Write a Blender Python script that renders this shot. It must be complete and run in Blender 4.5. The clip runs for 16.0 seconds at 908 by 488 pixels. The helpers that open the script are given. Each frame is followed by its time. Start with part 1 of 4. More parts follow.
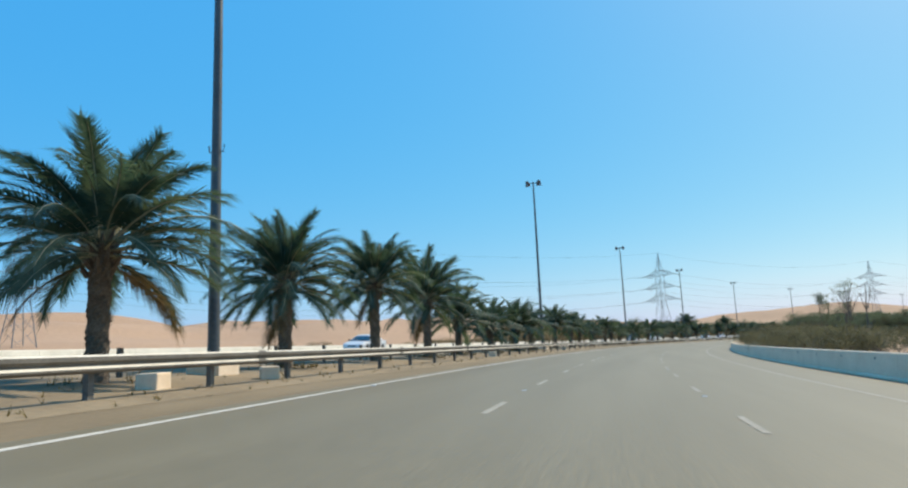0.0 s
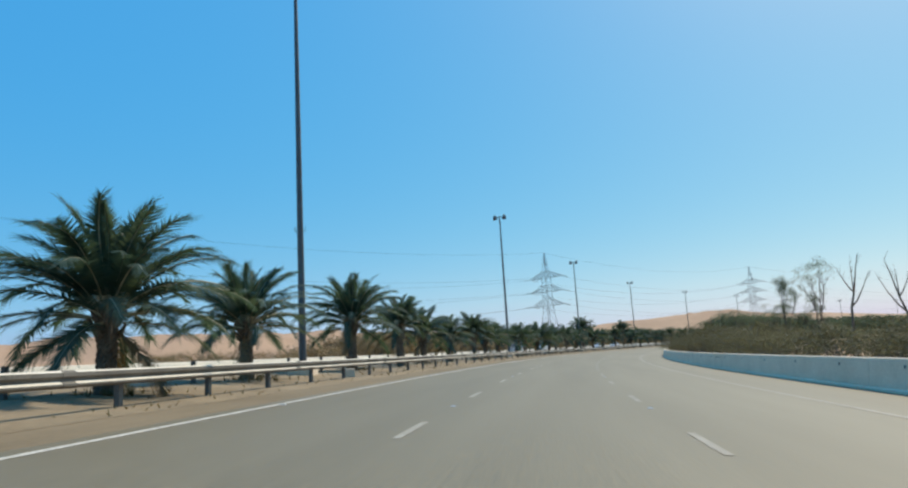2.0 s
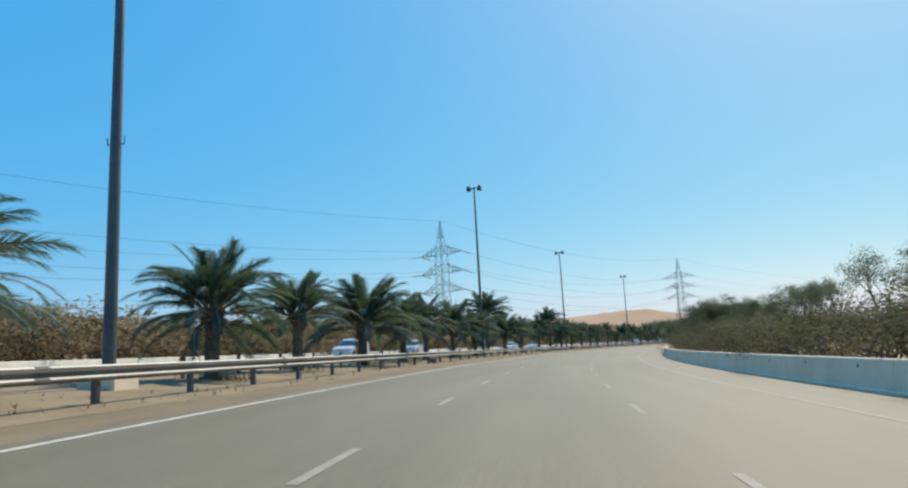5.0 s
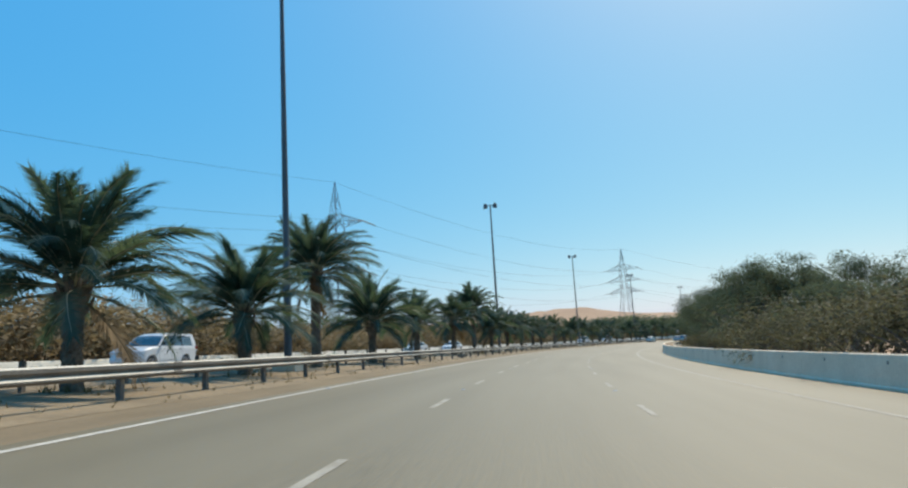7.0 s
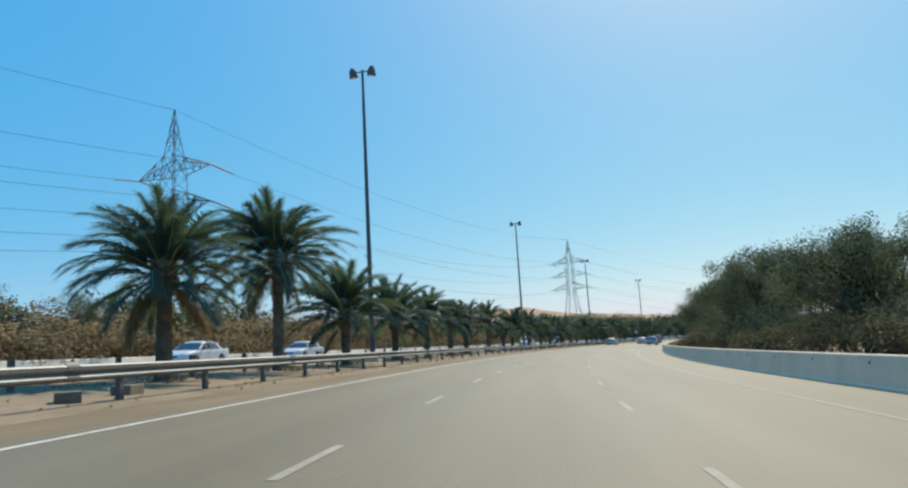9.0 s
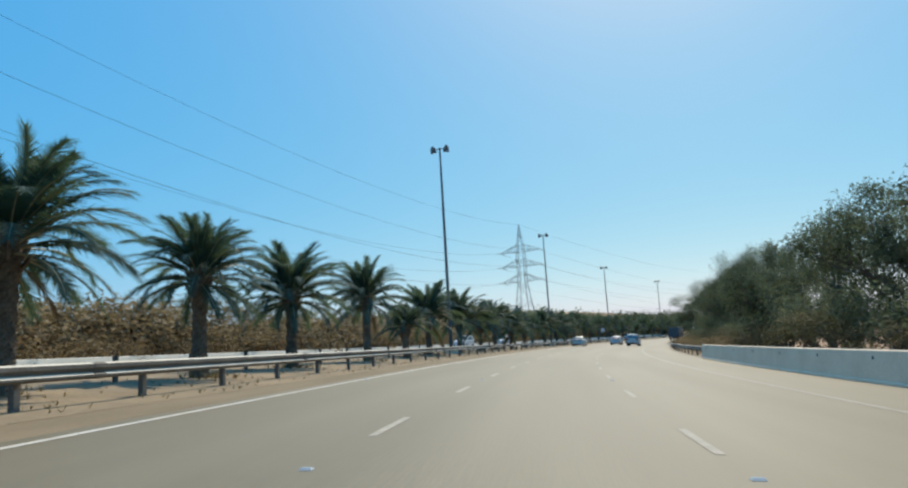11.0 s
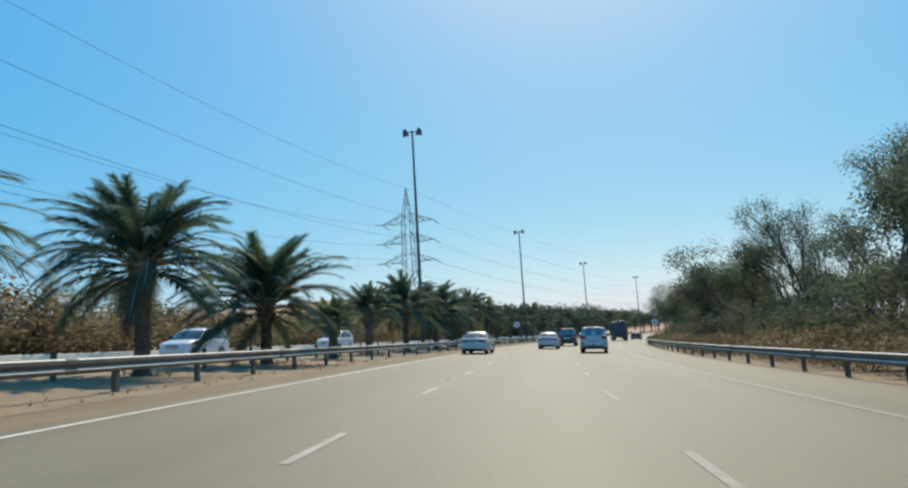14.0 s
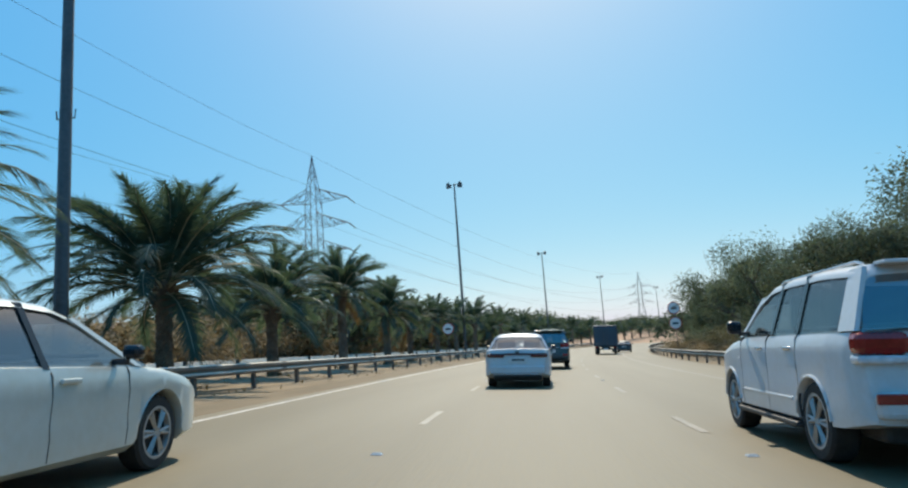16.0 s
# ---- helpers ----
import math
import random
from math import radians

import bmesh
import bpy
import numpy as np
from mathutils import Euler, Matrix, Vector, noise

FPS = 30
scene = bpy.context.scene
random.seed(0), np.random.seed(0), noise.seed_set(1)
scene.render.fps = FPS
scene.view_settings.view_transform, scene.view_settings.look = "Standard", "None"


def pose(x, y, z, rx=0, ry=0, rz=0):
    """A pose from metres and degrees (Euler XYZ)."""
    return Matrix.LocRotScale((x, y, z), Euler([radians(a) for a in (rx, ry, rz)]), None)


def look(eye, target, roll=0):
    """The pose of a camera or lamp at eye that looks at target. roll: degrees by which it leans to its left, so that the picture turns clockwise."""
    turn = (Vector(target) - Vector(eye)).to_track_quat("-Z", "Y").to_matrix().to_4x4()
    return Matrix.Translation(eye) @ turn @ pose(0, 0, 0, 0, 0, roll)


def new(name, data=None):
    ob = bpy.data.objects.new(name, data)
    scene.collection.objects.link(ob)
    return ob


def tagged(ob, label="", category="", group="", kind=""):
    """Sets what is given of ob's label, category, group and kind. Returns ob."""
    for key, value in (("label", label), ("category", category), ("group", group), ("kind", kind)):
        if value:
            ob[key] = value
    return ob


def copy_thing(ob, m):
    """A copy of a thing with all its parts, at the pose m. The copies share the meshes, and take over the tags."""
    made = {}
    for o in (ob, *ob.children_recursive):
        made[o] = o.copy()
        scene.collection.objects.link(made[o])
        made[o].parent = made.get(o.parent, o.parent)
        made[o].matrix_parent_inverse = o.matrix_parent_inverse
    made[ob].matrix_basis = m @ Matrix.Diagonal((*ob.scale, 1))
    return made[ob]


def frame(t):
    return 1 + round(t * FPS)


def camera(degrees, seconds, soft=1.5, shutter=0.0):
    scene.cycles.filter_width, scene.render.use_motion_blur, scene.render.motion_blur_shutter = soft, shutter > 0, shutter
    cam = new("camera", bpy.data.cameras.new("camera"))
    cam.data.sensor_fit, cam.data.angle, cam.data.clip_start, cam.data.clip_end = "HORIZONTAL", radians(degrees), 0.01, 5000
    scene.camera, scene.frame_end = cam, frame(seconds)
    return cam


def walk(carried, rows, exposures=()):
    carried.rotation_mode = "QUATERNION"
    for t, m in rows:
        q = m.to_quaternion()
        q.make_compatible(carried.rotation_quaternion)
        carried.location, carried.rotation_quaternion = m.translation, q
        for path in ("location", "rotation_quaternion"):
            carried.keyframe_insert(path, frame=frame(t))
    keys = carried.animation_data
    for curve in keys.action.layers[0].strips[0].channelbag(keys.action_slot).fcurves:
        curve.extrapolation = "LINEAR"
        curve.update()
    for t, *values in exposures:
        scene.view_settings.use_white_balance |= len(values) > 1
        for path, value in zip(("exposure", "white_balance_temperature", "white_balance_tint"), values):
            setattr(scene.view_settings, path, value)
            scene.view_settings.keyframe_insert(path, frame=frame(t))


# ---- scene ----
cam = camera(68.7, 16.0, soft=2.3)

# t, x, y, z, pitch, roll, yaw
ROWS = [
    (0, 0.00, 0.00, 1.069, 8.96, 2.33, -1.29), (0.5, 2.41, 10.32, 1.077, 8.70, 2.00, -3.28), (1, 5.25, 20.77, 1.061, 9.51, 2.10, -6.34),
    (1.5, 8.50, 31.37, 1.069, 11.94, 3.21, -8.39), (2, 12.07, 42.08, 1.059, 9.62, 3.36, -10.95), (2.5, 15.86, 52.90, 1.073, 9.87, 3.45, -12.13),
    (3, 19.84, 63.80, 1.057, 9.52, 3.52, -12.93), (3.5, 24.05, 74.71, 1.082, 8.76, 3.14, -14.32),
    (4.0, 28.51, 85.54, 1.08, 8.9, 3.1, -15.8), (4.5, 33.22, 96.29, 1.08, 9.1, 3.05, -17.3), (5.0, 38.18, 106.90, 1.08, 9.3, 3.0, -18.9),
    (5.8, 46.60, 123.66, 1.080, 9.49, 2.92, -21.43), (6, 48.71, 127.64, 1.09, 9.43, 2.70, -22.75), (6.5, 54.12, 137.54, 1.075, 9.62, 3.40, -24.30),
    (7, 59.70, 147.13, 1.078, 9.13, 3.34, -24.67), (7.5, 65.48, 156.46, 1.078, 9.13, 3.25, -26.67), (8, 71.41, 165.55, 1.10, 9.06, 3.02, -27.90),
    (8.5, 77.44, 174.38, 1.073, 8.98, 3.35, -29.23), (9, 83.64, 182.81, 1.085, 9.08, 3.25, -29.92), (9.5, 89.75, 190.97, 1.075, 8.76, 2.85, -30.42),
    (10, 95.85, 198.81, 1.058, 8.75, 3.34, -31.50), (10.5, 102.06, 206.25, 1.06, 8.85, 3.38, -32.8), (11, 108.32, 213.50, 1.06, 8.95, 3.42, -34.2),
    (11.5, 114.68, 220.65, 1.06, 9.05, 3.46, -35.7), (12, 121.20, 227.76, 1.06, 9.2, 3.5, -37.3),
    (12.5, 127.90, 234.83, 1.064, 9.31, 3.54, -38.70), (13, 135.20, 241.70, 1.082, 8.87, 3.87, -39.76), (13.5, 142.74, 248.54, 1.074, 8.66, 3.52, -41.57),
    (14, 150.44, 255.40, 1.067, 8.48, 3.44, -42.33), (14.5, 158.19, 262.27, 1.071, 8.39, 3.43, -43.02), (15, 165.93, 269.12, 1.055, 8.26, 3.71, -44.68),
    (15.5, 173.80, 275.73, 1.072, 7.98, 3.29, -45.03), (16, 181.75, 282.32, 1.077, 9.34, 3.99, -47.04),
]
EXPOSURE = 0.0
walk(cam, [(t, pose(x, y, z, 90 + p, r, w)) for t, x, y, z, p, r, w in ROWS], [(t, EXPOSURE + e) for t, e in ((0, 0.10), (0.6, 0.08), (1.2, -0.03), (2.5, -0.06), (4.0, -0.03), (6.0, 0.03), (8.0, -0.03), (13.5, -0.03), (16, 0.03))])

# ---- daylight ----
SUN_AZ, SUN_EL = 56.0, 50.0
world = bpy.data.worlds.new("world")
scene.world = world
world.use_nodes = True
wn, wl = world.node_tree.nodes, world.node_tree.links
sky = wn.new("ShaderNodeTexSky")
sky.sky_type, sky.sun_disc = "NISHITA", False
sky.sun_elevation, sky.sun_rotation = radians(SUN_EL), radians(SUN_AZ)
sky.altitude, sky.air_density, sky.dust_density, sky.ozone_density = 200, 1.0, 1.4, 2.8
tint = wn.new("ShaderNodeHueSaturation")
tint.inputs["Hue"].default_value, tint.inputs["Saturation"].default_value, tint.inputs["Value"].default_value = 0.488, 1.46, 1.08
wl.new(sky.outputs[0], tint.inputs["Color"])
glow = wn.new("ShaderNodeMix")
glow.data_type, glow.blend_type = "RGBA", "MULTIPLY"
glow.inputs[0].default_value, glow.inputs[7].default_value = 1.0, (0.585, 0.445, 0.12, 1)
wl.new(tint.outputs[0], glow.inputs[6])
azure = wn.new("ShaderNodeMix")
azure.data_type, azure.blend_type = "RGBA", "ADD"
azure.inputs[0].default_value, azure.inputs[7].default_value = 1.0, (0.34, 1.98, 5.3, 1)
wl.new(glow.outputs[2], azure.inputs[6])
wl.new(azure.outputs[2], wn["Background"].inputs[0])
wn["Background"].inputs[1].default_value = 0.14
sun = new("sun", bpy.data.lights.new("sun", "SUN"))
sun.data.energy, sun.data.angle, sun.data.color = 4.6, radians(0.5), (1.0, 0.90, 0.73)
sun_dir = Vector((math.sin(radians(SUN_AZ)) * math.cos(radians(SUN_EL)), math.cos(radians(SUN_AZ)) * math.cos(radians(SUN_EL)), math.sin(radians(SUN_EL))))
sun.matrix_world = look(sun_dir * 100, (0, 0, 0))


# ---- materials ----
def material(name, dark, light, rough=0.7, scale=1.0, fine=12.0, bump=0.2, metal=0.0, coat=0.0, uv=False, stretch=(1, 1, 1), each=0.0, spec=0.5):
    """Two colours mixed by coarse and fine noise, with a fine relief; each: how much the colour differs from object to object."""
    m = bpy.data.materials.new(name)
    m.use_nodes = True
    n, l = m.node_tree.nodes, m.node_tree.links
    b = n["Principled BSDF"]
    tc = n.new("ShaderNodeTexCoord")
    mp = n.new("ShaderNodeMapping")
    mp.inputs["Scale"].default_value = stretch
    l.new(tc.outputs["UV" if uv else "Object"], mp.inputs[0])
    n1, n2 = n.new("ShaderNodeTexNoise"), n.new("ShaderNodeTexNoise")
    n1.inputs["Scale"].default_value, n1.inputs["Detail"].default_value = scale, 5
    n2.inputs["Scale"].default_value, n2.inputs["Detail"].default_value = scale * fine, 4
    l.new(mp.outputs[0], n1.inputs[0])
    l.new(mp.outputs[0], n2.inputs[0])
    mix = n.new("ShaderNodeMath")
    mix.operation = "MULTIPLY_ADD"
    mix.inputs[1].default_value = 0.45
    l.new(n2.outputs[0], mix.inputs[0])
    half = n.new("ShaderNodeMath")
    half.operation = "MULTIPLY"
    half.inputs[1].default_value = 0.55
    l.new(n1.outputs[0], half.inputs[0])
    l.new(half.outputs[0], mix.inputs[2])
    ramp = n.new("ShaderNodeValToRGB")
    ramp.color_ramp.elements[0].position, ramp.color_ramp.elements[1].position = 0.36, 0.64
    ramp.color_ramp.elements[0].color, ramp.color_ramp.elements[1].color = (*dark, 1), (*light, 1)
    l.new(mix.outputs[0], ramp.inputs[0])
    out = ramp.outputs[0]
    if each:
        info, hs, sp = n.new("ShaderNodeObjectInfo"), n.new("ShaderNodeHueSaturation"), n.new("ShaderNodeMath")
        sp.operation = "MULTIPLY_ADD"
        sp.inputs[1].default_value, sp.inputs[2].default_value = 2 * each, 1 - each
        l.new(info.outputs["Random"], sp.inputs[0])
        l.new(sp.outputs[0], hs.inputs["Value"])
        l.new(out, hs.inputs["Color"])
        out = hs.outputs[0]
    l.new(out, b.inputs["Base Color"])
    rr = n.new("ShaderNodeMath")
    rr.operation = "MULTIPLY_ADD"
    rr.inputs[1].default_value, rr.inputs[2].default_value = 0.2, max(rough - 0.1, 0.02)
    l.new(n2.outputs[0], rr.inputs[0])
    l.new(rr.outputs[0], b.inputs["Roughness"])
    b.inputs["Metallic"].default_value, b.inputs["Coat Weight"].default_value, b.inputs["Specular IOR Level"].default_value = metal, coat, spec
    if bump:
        bp = n.new("ShaderNodeBump")
        bp.inputs["Strength"].default_value, bp.inputs["Distance"].default_value = bump, 0.02
        l.new(mix.outputs[0], bp.inputs["Height"])
        l.new(bp.outputs[0], b.inputs["Normal"])
    return m


def leaf_material(name, dark, light, scale=0.6, translucent=0.3, each=0.12, glow=(1.25, 1.15, 0.55)):
    """Leaves that let some light through, yellower than what they throw back (glow)."""
    m = material(name, dark, light, 0.75, scale, 6, 0, each=each, spec=0.15)
    n, l = m.node_tree.nodes, m.node_tree.links
    b, out = n["Principled BSDF"], n["Material Output"]
    tr, mx, warm = n.new("ShaderNodeBsdfTranslucent"), n.new("ShaderNodeMixShader"), n.new("ShaderNodeMix")
    warm.data_type, warm.blend_type = "RGBA", "MULTIPLY"
    warm.inputs[0].default_value, warm.inputs[7].default_value = 1.0, (*glow, 1)
    src = b.inputs["Base Color"].links[0].from_socket
    l.new(src, warm.inputs[6])
    l.new(warm.outputs[2], tr.inputs[0])
    mx.inputs[0].default_value = translucent
    l.new(b.outputs[0], mx.inputs[1])
    l.new(tr.outputs[0], mx.inputs[2])
    l.new(mx.outputs[0], out.inputs[0])
    return m


M_ASPHALT = material("asphalt", (0.143, 0.116, 0.066), (0.198, 0.164, 0.100), 0.58, 0.35, 40, 0.25, uv=True, stretch=(0.12, 1.6, 1), spec=0.4)
M_SHOULDER = material("dusty_asphalt", (0.158, 0.116, 0.066), (0.240, 0.180, 0.106), 0.85, 0.8, 30, 0.3, uv=True, stretch=(0.3, 1.2, 1), spec=0.3)
M_ASPHALT_FAR = material("bleached_asphalt", (0.26, 0.25, 0.23), (0.36, 0.34, 0.31), 0.8, 0.35, 40, 0.2, uv=True, stretch=(0.12, 1.6, 1))
M_LINE = material("worn_road_paint", (0.25, 0.21, 0.15), (0.38, 0.34, 0.265), 0.6, 3.0, 8, 0.1)
M_LINE_EDGE = material("bright_road_paint", (0.44, 0.40, 0.33), (0.66, 0.61, 0.52), 0.6, 3.0, 8, 0.1)
M_LINE_WORN = material("faint_road_paint", (0.20, 0.175, 0.13), (0.31, 0.275, 0.22), 0.65, 3.0, 8, 0.1)
M_SAND = material("dune_sand", (0.33, 0.195, 0.11), (0.45, 0.285, 0.17), 0.9, 0.012, 60, 0.3)
M_SOIL = material("median_soil", (0.175, 0.128, 0.072), (0.30, 0.224, 0.132), 0.95, 0.5, 14, 0.5, uv=True)
M_CONCRETE = material("barrier_concrete", (0.72, 0.57, 0.41), (0.86, 0.70, 0.52), 0.85, 0.9, 14, 0.25)
M_WHITEWASH = material("whitewashed_concrete", (0.61, 0.55, 0.44), (0.78, 0.71, 0.58), 0.85, 0.9, 14, 0.2)
M_WIRE = material("weathered_cable", (0.015, 0.015, 0.017), (0.03, 0.03, 0.032), 0.9, 2, 6, 0, spec=0.1)
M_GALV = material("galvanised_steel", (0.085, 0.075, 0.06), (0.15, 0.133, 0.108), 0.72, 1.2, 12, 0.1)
# paler steel colour that holds the sky light on the beam's slopes
M_RAIL_LIT = material("sky_lit_steel", (0.58, 0.52, 0.42), (0.74, 0.67, 0.55), 0.85, 1.2, 12, 0.1)
M_POST = material("weathered_post_steel", (0.10, 0.095, 0.085), (0.20, 0.19, 0.17), 0.65, 2.0, 10, 0.15, metal=0.3)
M_POLE = material("pole_grey_steel", (0.07, 0.08, 0.085), (0.125, 0.135, 0.14), 0.55, 0.8, 14, 0.05, metal=0.5)
M_LATTICE = material("lattice_steel", (0.13, 0.15, 0.17), (0.21, 0.235, 0.26), 0.6, 0.5, 10, 0, metal=0.4)
M_LENS = material("lamp_glass", (0.40, 0.39, 0.36), (0.52, 0.51, 0.48), 0.2, 3, 5, 0)
M_TRUNK = material("palm_trunk_bark", (0.095, 0.07, 0.05), (0.23, 0.175, 0.125), 0.95, 3.0, 8, 0.8, each=0.15)
M_FROND = leaf_material("palm_frond_green", (0.038, 0.080, 0.068), (0.085, 0.132, 0.108), 0.8, 0.42, glow=(1.55, 1.3, 0.75))
M_STALK = material("pale_palm_stalk", (0.25, 0.24, 0.15), (0.40, 0.37, 0.24), 0.6, 3, 6, 0)
M_FROND_DRY = leaf_material("dry_palm_frond", (0.16, 0.11, 0.06), (0.30, 0.22, 0.13), 0.8, 0.2)
M_BARK = material("grey_brown_bark", (0.08, 0.065, 0.05), (0.17, 0.14, 0.11), 0.95, 2.5, 8, 0.5)
M_LEAF = leaf_material("ghaf_leaves", (0.109, 0.136, 0.100), (0.168, 0.204, 0.150), 0.5, 0.5, glow=(1.05, 1.12, 0.8))
M_LEAF_DUSTY = leaf_material("dusty_shrub_leaves", (0.225, 0.180, 0.112), (0.310, 0.250, 0.160), 0.5, 0.35, glow=(1.1, 1.05, 0.8))
M_LEAF_OLIVE = leaf_material("olive_shrub_leaves", (0.125, 0.125, 0.086), (0.178, 0.175, 0.120), 0.5, 0.45, glow=(1.1, 1.08, 0.8))
M_WEED = leaf_material("dry_weeds", (0.13, 0.11, 0.055), (0.24, 0.19, 0.10), 1.5, 0.2)

# ---- the road's line: the dashed line between the left and the middle lane ----
BANK = 0.0571
CURVE = (0.17737, 0.10810, -0.07959, 0.014839)
S0, STEP = -400.0, 0.5
_n = int(1500 / STEP)
_s = S0 + STEP * np.arange(_n)
_k = np.polyval(CURVE[::-1], np.clip(_s, 0, 360) / 100) / 100
_th = np.cumsum(_k) * STEP
_i0 = int(-S0 / STEP)
_th = _th - _th[_i0] + 0.41407
_x, _y = np.cumsum(np.sin(_th) * STEP), np.cumsum(np.cos(_th) * STEP)
_x, _y = _x - _x[_i0] + 29.548, _y - _y[_i0] + 92.862


def road_z(lat):
    """Height of the banked carriageways, which rise to the left; the far one is a little flatter."""
    if lat > -11:
        return -BANK * (lat - 1.9)
    return BANK * 12.9 + 0.033 * (-11 - lat)


def along(s):
    i = min(max((s - S0) / STEP, 0), _n - 2)
    j, u = int(i), i - int(i)
    return (_x[j] + (_x[j + 1] - _x[j]) * u, _y[j] + (_y[j + 1] - _y[j]) * u, _th[j] + (_th[j + 1] - _th[j]) * u)


def at(s, lat, h=0.0):
    """The point s metres along the road and lat metres to the right of its line, h above the carriageway's plane."""
    x, y, th = along(s)
    return Vector((x + lat * math.cos(th), y - lat * math.sin(th), road_z(lat) + h))


def road_pose(s, lat, h=0.0, turn=0.0, bank=True):
    """Local +y along the road, +x to its right."""
    x, y, th = along(s)
    tilt = Matrix.Rotation(math.atan(BANK if lat > -11 else 0.033), 4, "Y") if bank else Matrix.Identity(4)
    return Matrix.Translation(at(s, lat, h)) @ Matrix.Rotation(-th, 4, "Z") @ tilt @ Matrix.Rotation(radians(turn), 4, "Z")


# ---- building blocks ----
def mesh_of(name, verts, faces, mats, smooth=False, mat_ids=None, uvs=None):
    me = bpy.data.meshes.new(name)
    me.from_pydata([tuple(v) for v in verts], [], faces)
    for m in mats if isinstance(mats, (list, tuple)) else [mats]:
        me.materials.append(m)
    if smooth:
        me.polygons.foreach_set("use_smooth", [True] * len(me.polygons))
        me.set_sharp_from_angle(angle=radians(35))
    if mat_ids:
        me.polygons.foreach_set("material_index", mat_ids)
    if uvs:
        layer = me.uv_layers.new(name="UVMap")
        for lp in me.loops:
            layer.data[lp.index].uv = uvs[lp.vertex_index]
    me.update()
    return me


def thing(name, label, category, group="", kind="", m=None):
    ob = new(name)
    ob.empty_display_size = 0.2
    if m is not None:
        ob.matrix_world = m
    return tagged(ob, label, category, group, kind)


def part(name, me, parent, label="", m=None):
    ob = new(name, me)
    ob.parent = parent
    if m is not None:
        ob.matrix_basis = m
    return tagged(ob, label)


def box_data(sx, sy, sz, c=(0, 0, 0), bevel=0.0):
    """Vertices and faces of a box about c, with its upright and upper edges cut when bevel is set."""
    bm = bmesh.new()
    bmesh.ops.create_cube(bm, size=1, matrix=Matrix.Translation(c) @ Matrix.Diagonal((sx, sy, sz, 1)))
    if bevel:
        bmesh.ops.bevel(bm, geom=bm.edges[:], offset=bevel, segments=2, affect="EDGES", profile=0.5)
    bm.verts.index_update()
    v, f = [tuple(x.co) for x in bm.verts], [[x.index for x in p.verts] for p in bm.faces]
    bm.free()
    return v, f


def joined(chunks):
    verts, faces = [], []
    for v, f in chunks:
        o = len(verts)
        verts += list(v)
        faces += [[i + o for i in p] for p in f]
    return verts, faces


def box_mesh(name, sx, sy, sz, mat, c=(0, 0, 0), bevel=0.01):
    return mesh_of(name, *box_data(sx, sy, sz, c, bevel), mat)


def tube(points, radii, sides=6, cap=True):
    """A round tube along points."""
    verts, faces = [], []
    pts = [Vector(p) for p in points]
    up = Vector((0, 0, 1))
    for i, p in enumerate(pts):
        d = (pts[min(i + 1, len(pts) - 1)] - pts[max(i - 1, 0)]).normalized()
        a = d.cross(up if abs(d.z) < 0.95 else Vector((1, 0, 0))).normalized()
        b = a.cross(d)
        r = radii[i] if isinstance(radii, (list, tuple)) else radii
        for k in range(sides):
            w = 2 * math.pi * k / sides
            verts.append(p + a * (r * math.cos(w)) + b * (r * math.sin(w)))
    for i in range(len(pts) - 1):
        for k in range(sides):
            o, q = i * sides, (i + 1) * sides
            faces.append([o + k, o + (k + 1) % sides, q + (k + 1) % sides, q + k])
    if cap:
        faces.append(list(range(sides))[::-1])
        faces.append([(len(pts) - 1) * sides + k for k in range(sides)])
    return verts, faces


def sweep(profile, s0, s1, step, closed=True):
    """A profile of (lat, height over the local plane) swept along the road."""
    n = max(2, int((s1 - s0) / step) + 1)
    verts, faces, uvs = [], [], []
    for i in range(n):
        s = s0 + (s1 - s0) * i / (n - 1)
        for lat, h in profile:
            verts.append(at(s, lat, h))
            uvs.append((s, lat))
    k = len(profile)
    for i in range(n - 1):
        for j in range(k if closed else k - 1):
            a, b = i * k + j, i * k + (j + 1) % k
            faces.append([a, a + k, b + k, b] if closed else [a, b, b + k, a + k])
    if closed:
        faces.append(list(range(k)))
        faces.append([(n - 1) * k + j for j in range(k)][::-1])
    return verts, faces, uvs


def setting(name, data, mat, label, category):
    v, f, uv = data
    return tagged(new(name, mesh_of(name, v, f, mat, uvs=uv)), label, category, kind="structure")
# ---- ground and roads ----
def lat_of(x, y):
    """Signed distance to the road's line, positive to the right."""
    cx, cy, ct = _x[::8], _y[::8], _th[::8]
    d2 = (cx[None, :] - x[:, None]) ** 2 + (cy[None, :] - y[:, None]) ** 2
    j = np.argmin(d2, 1)
    side = (x - cx[j]) * np.cos(ct[j]) - (y - cy[j]) * np.sin(ct[j])
    return np.sign(side) * np.sqrt(d2[np.arange(len(x)), j])


def smoothstep(a, b, x):
    u = np.clip((x - a) / (b - a), 0, 1)
    return u * u * (3 - 2 * u)


# the long dune behind the far bend: x, y, height of its crest
CREST = ((120, 640, 5.0), (229, 600, 17.0), (295, 578, 23.0), (348, 548, 25.5), (381, 528, 20.0), (404, 512, 18.0), (433, 490, 14.0), (490, 455, 8.0), (560, 440, 3.0))


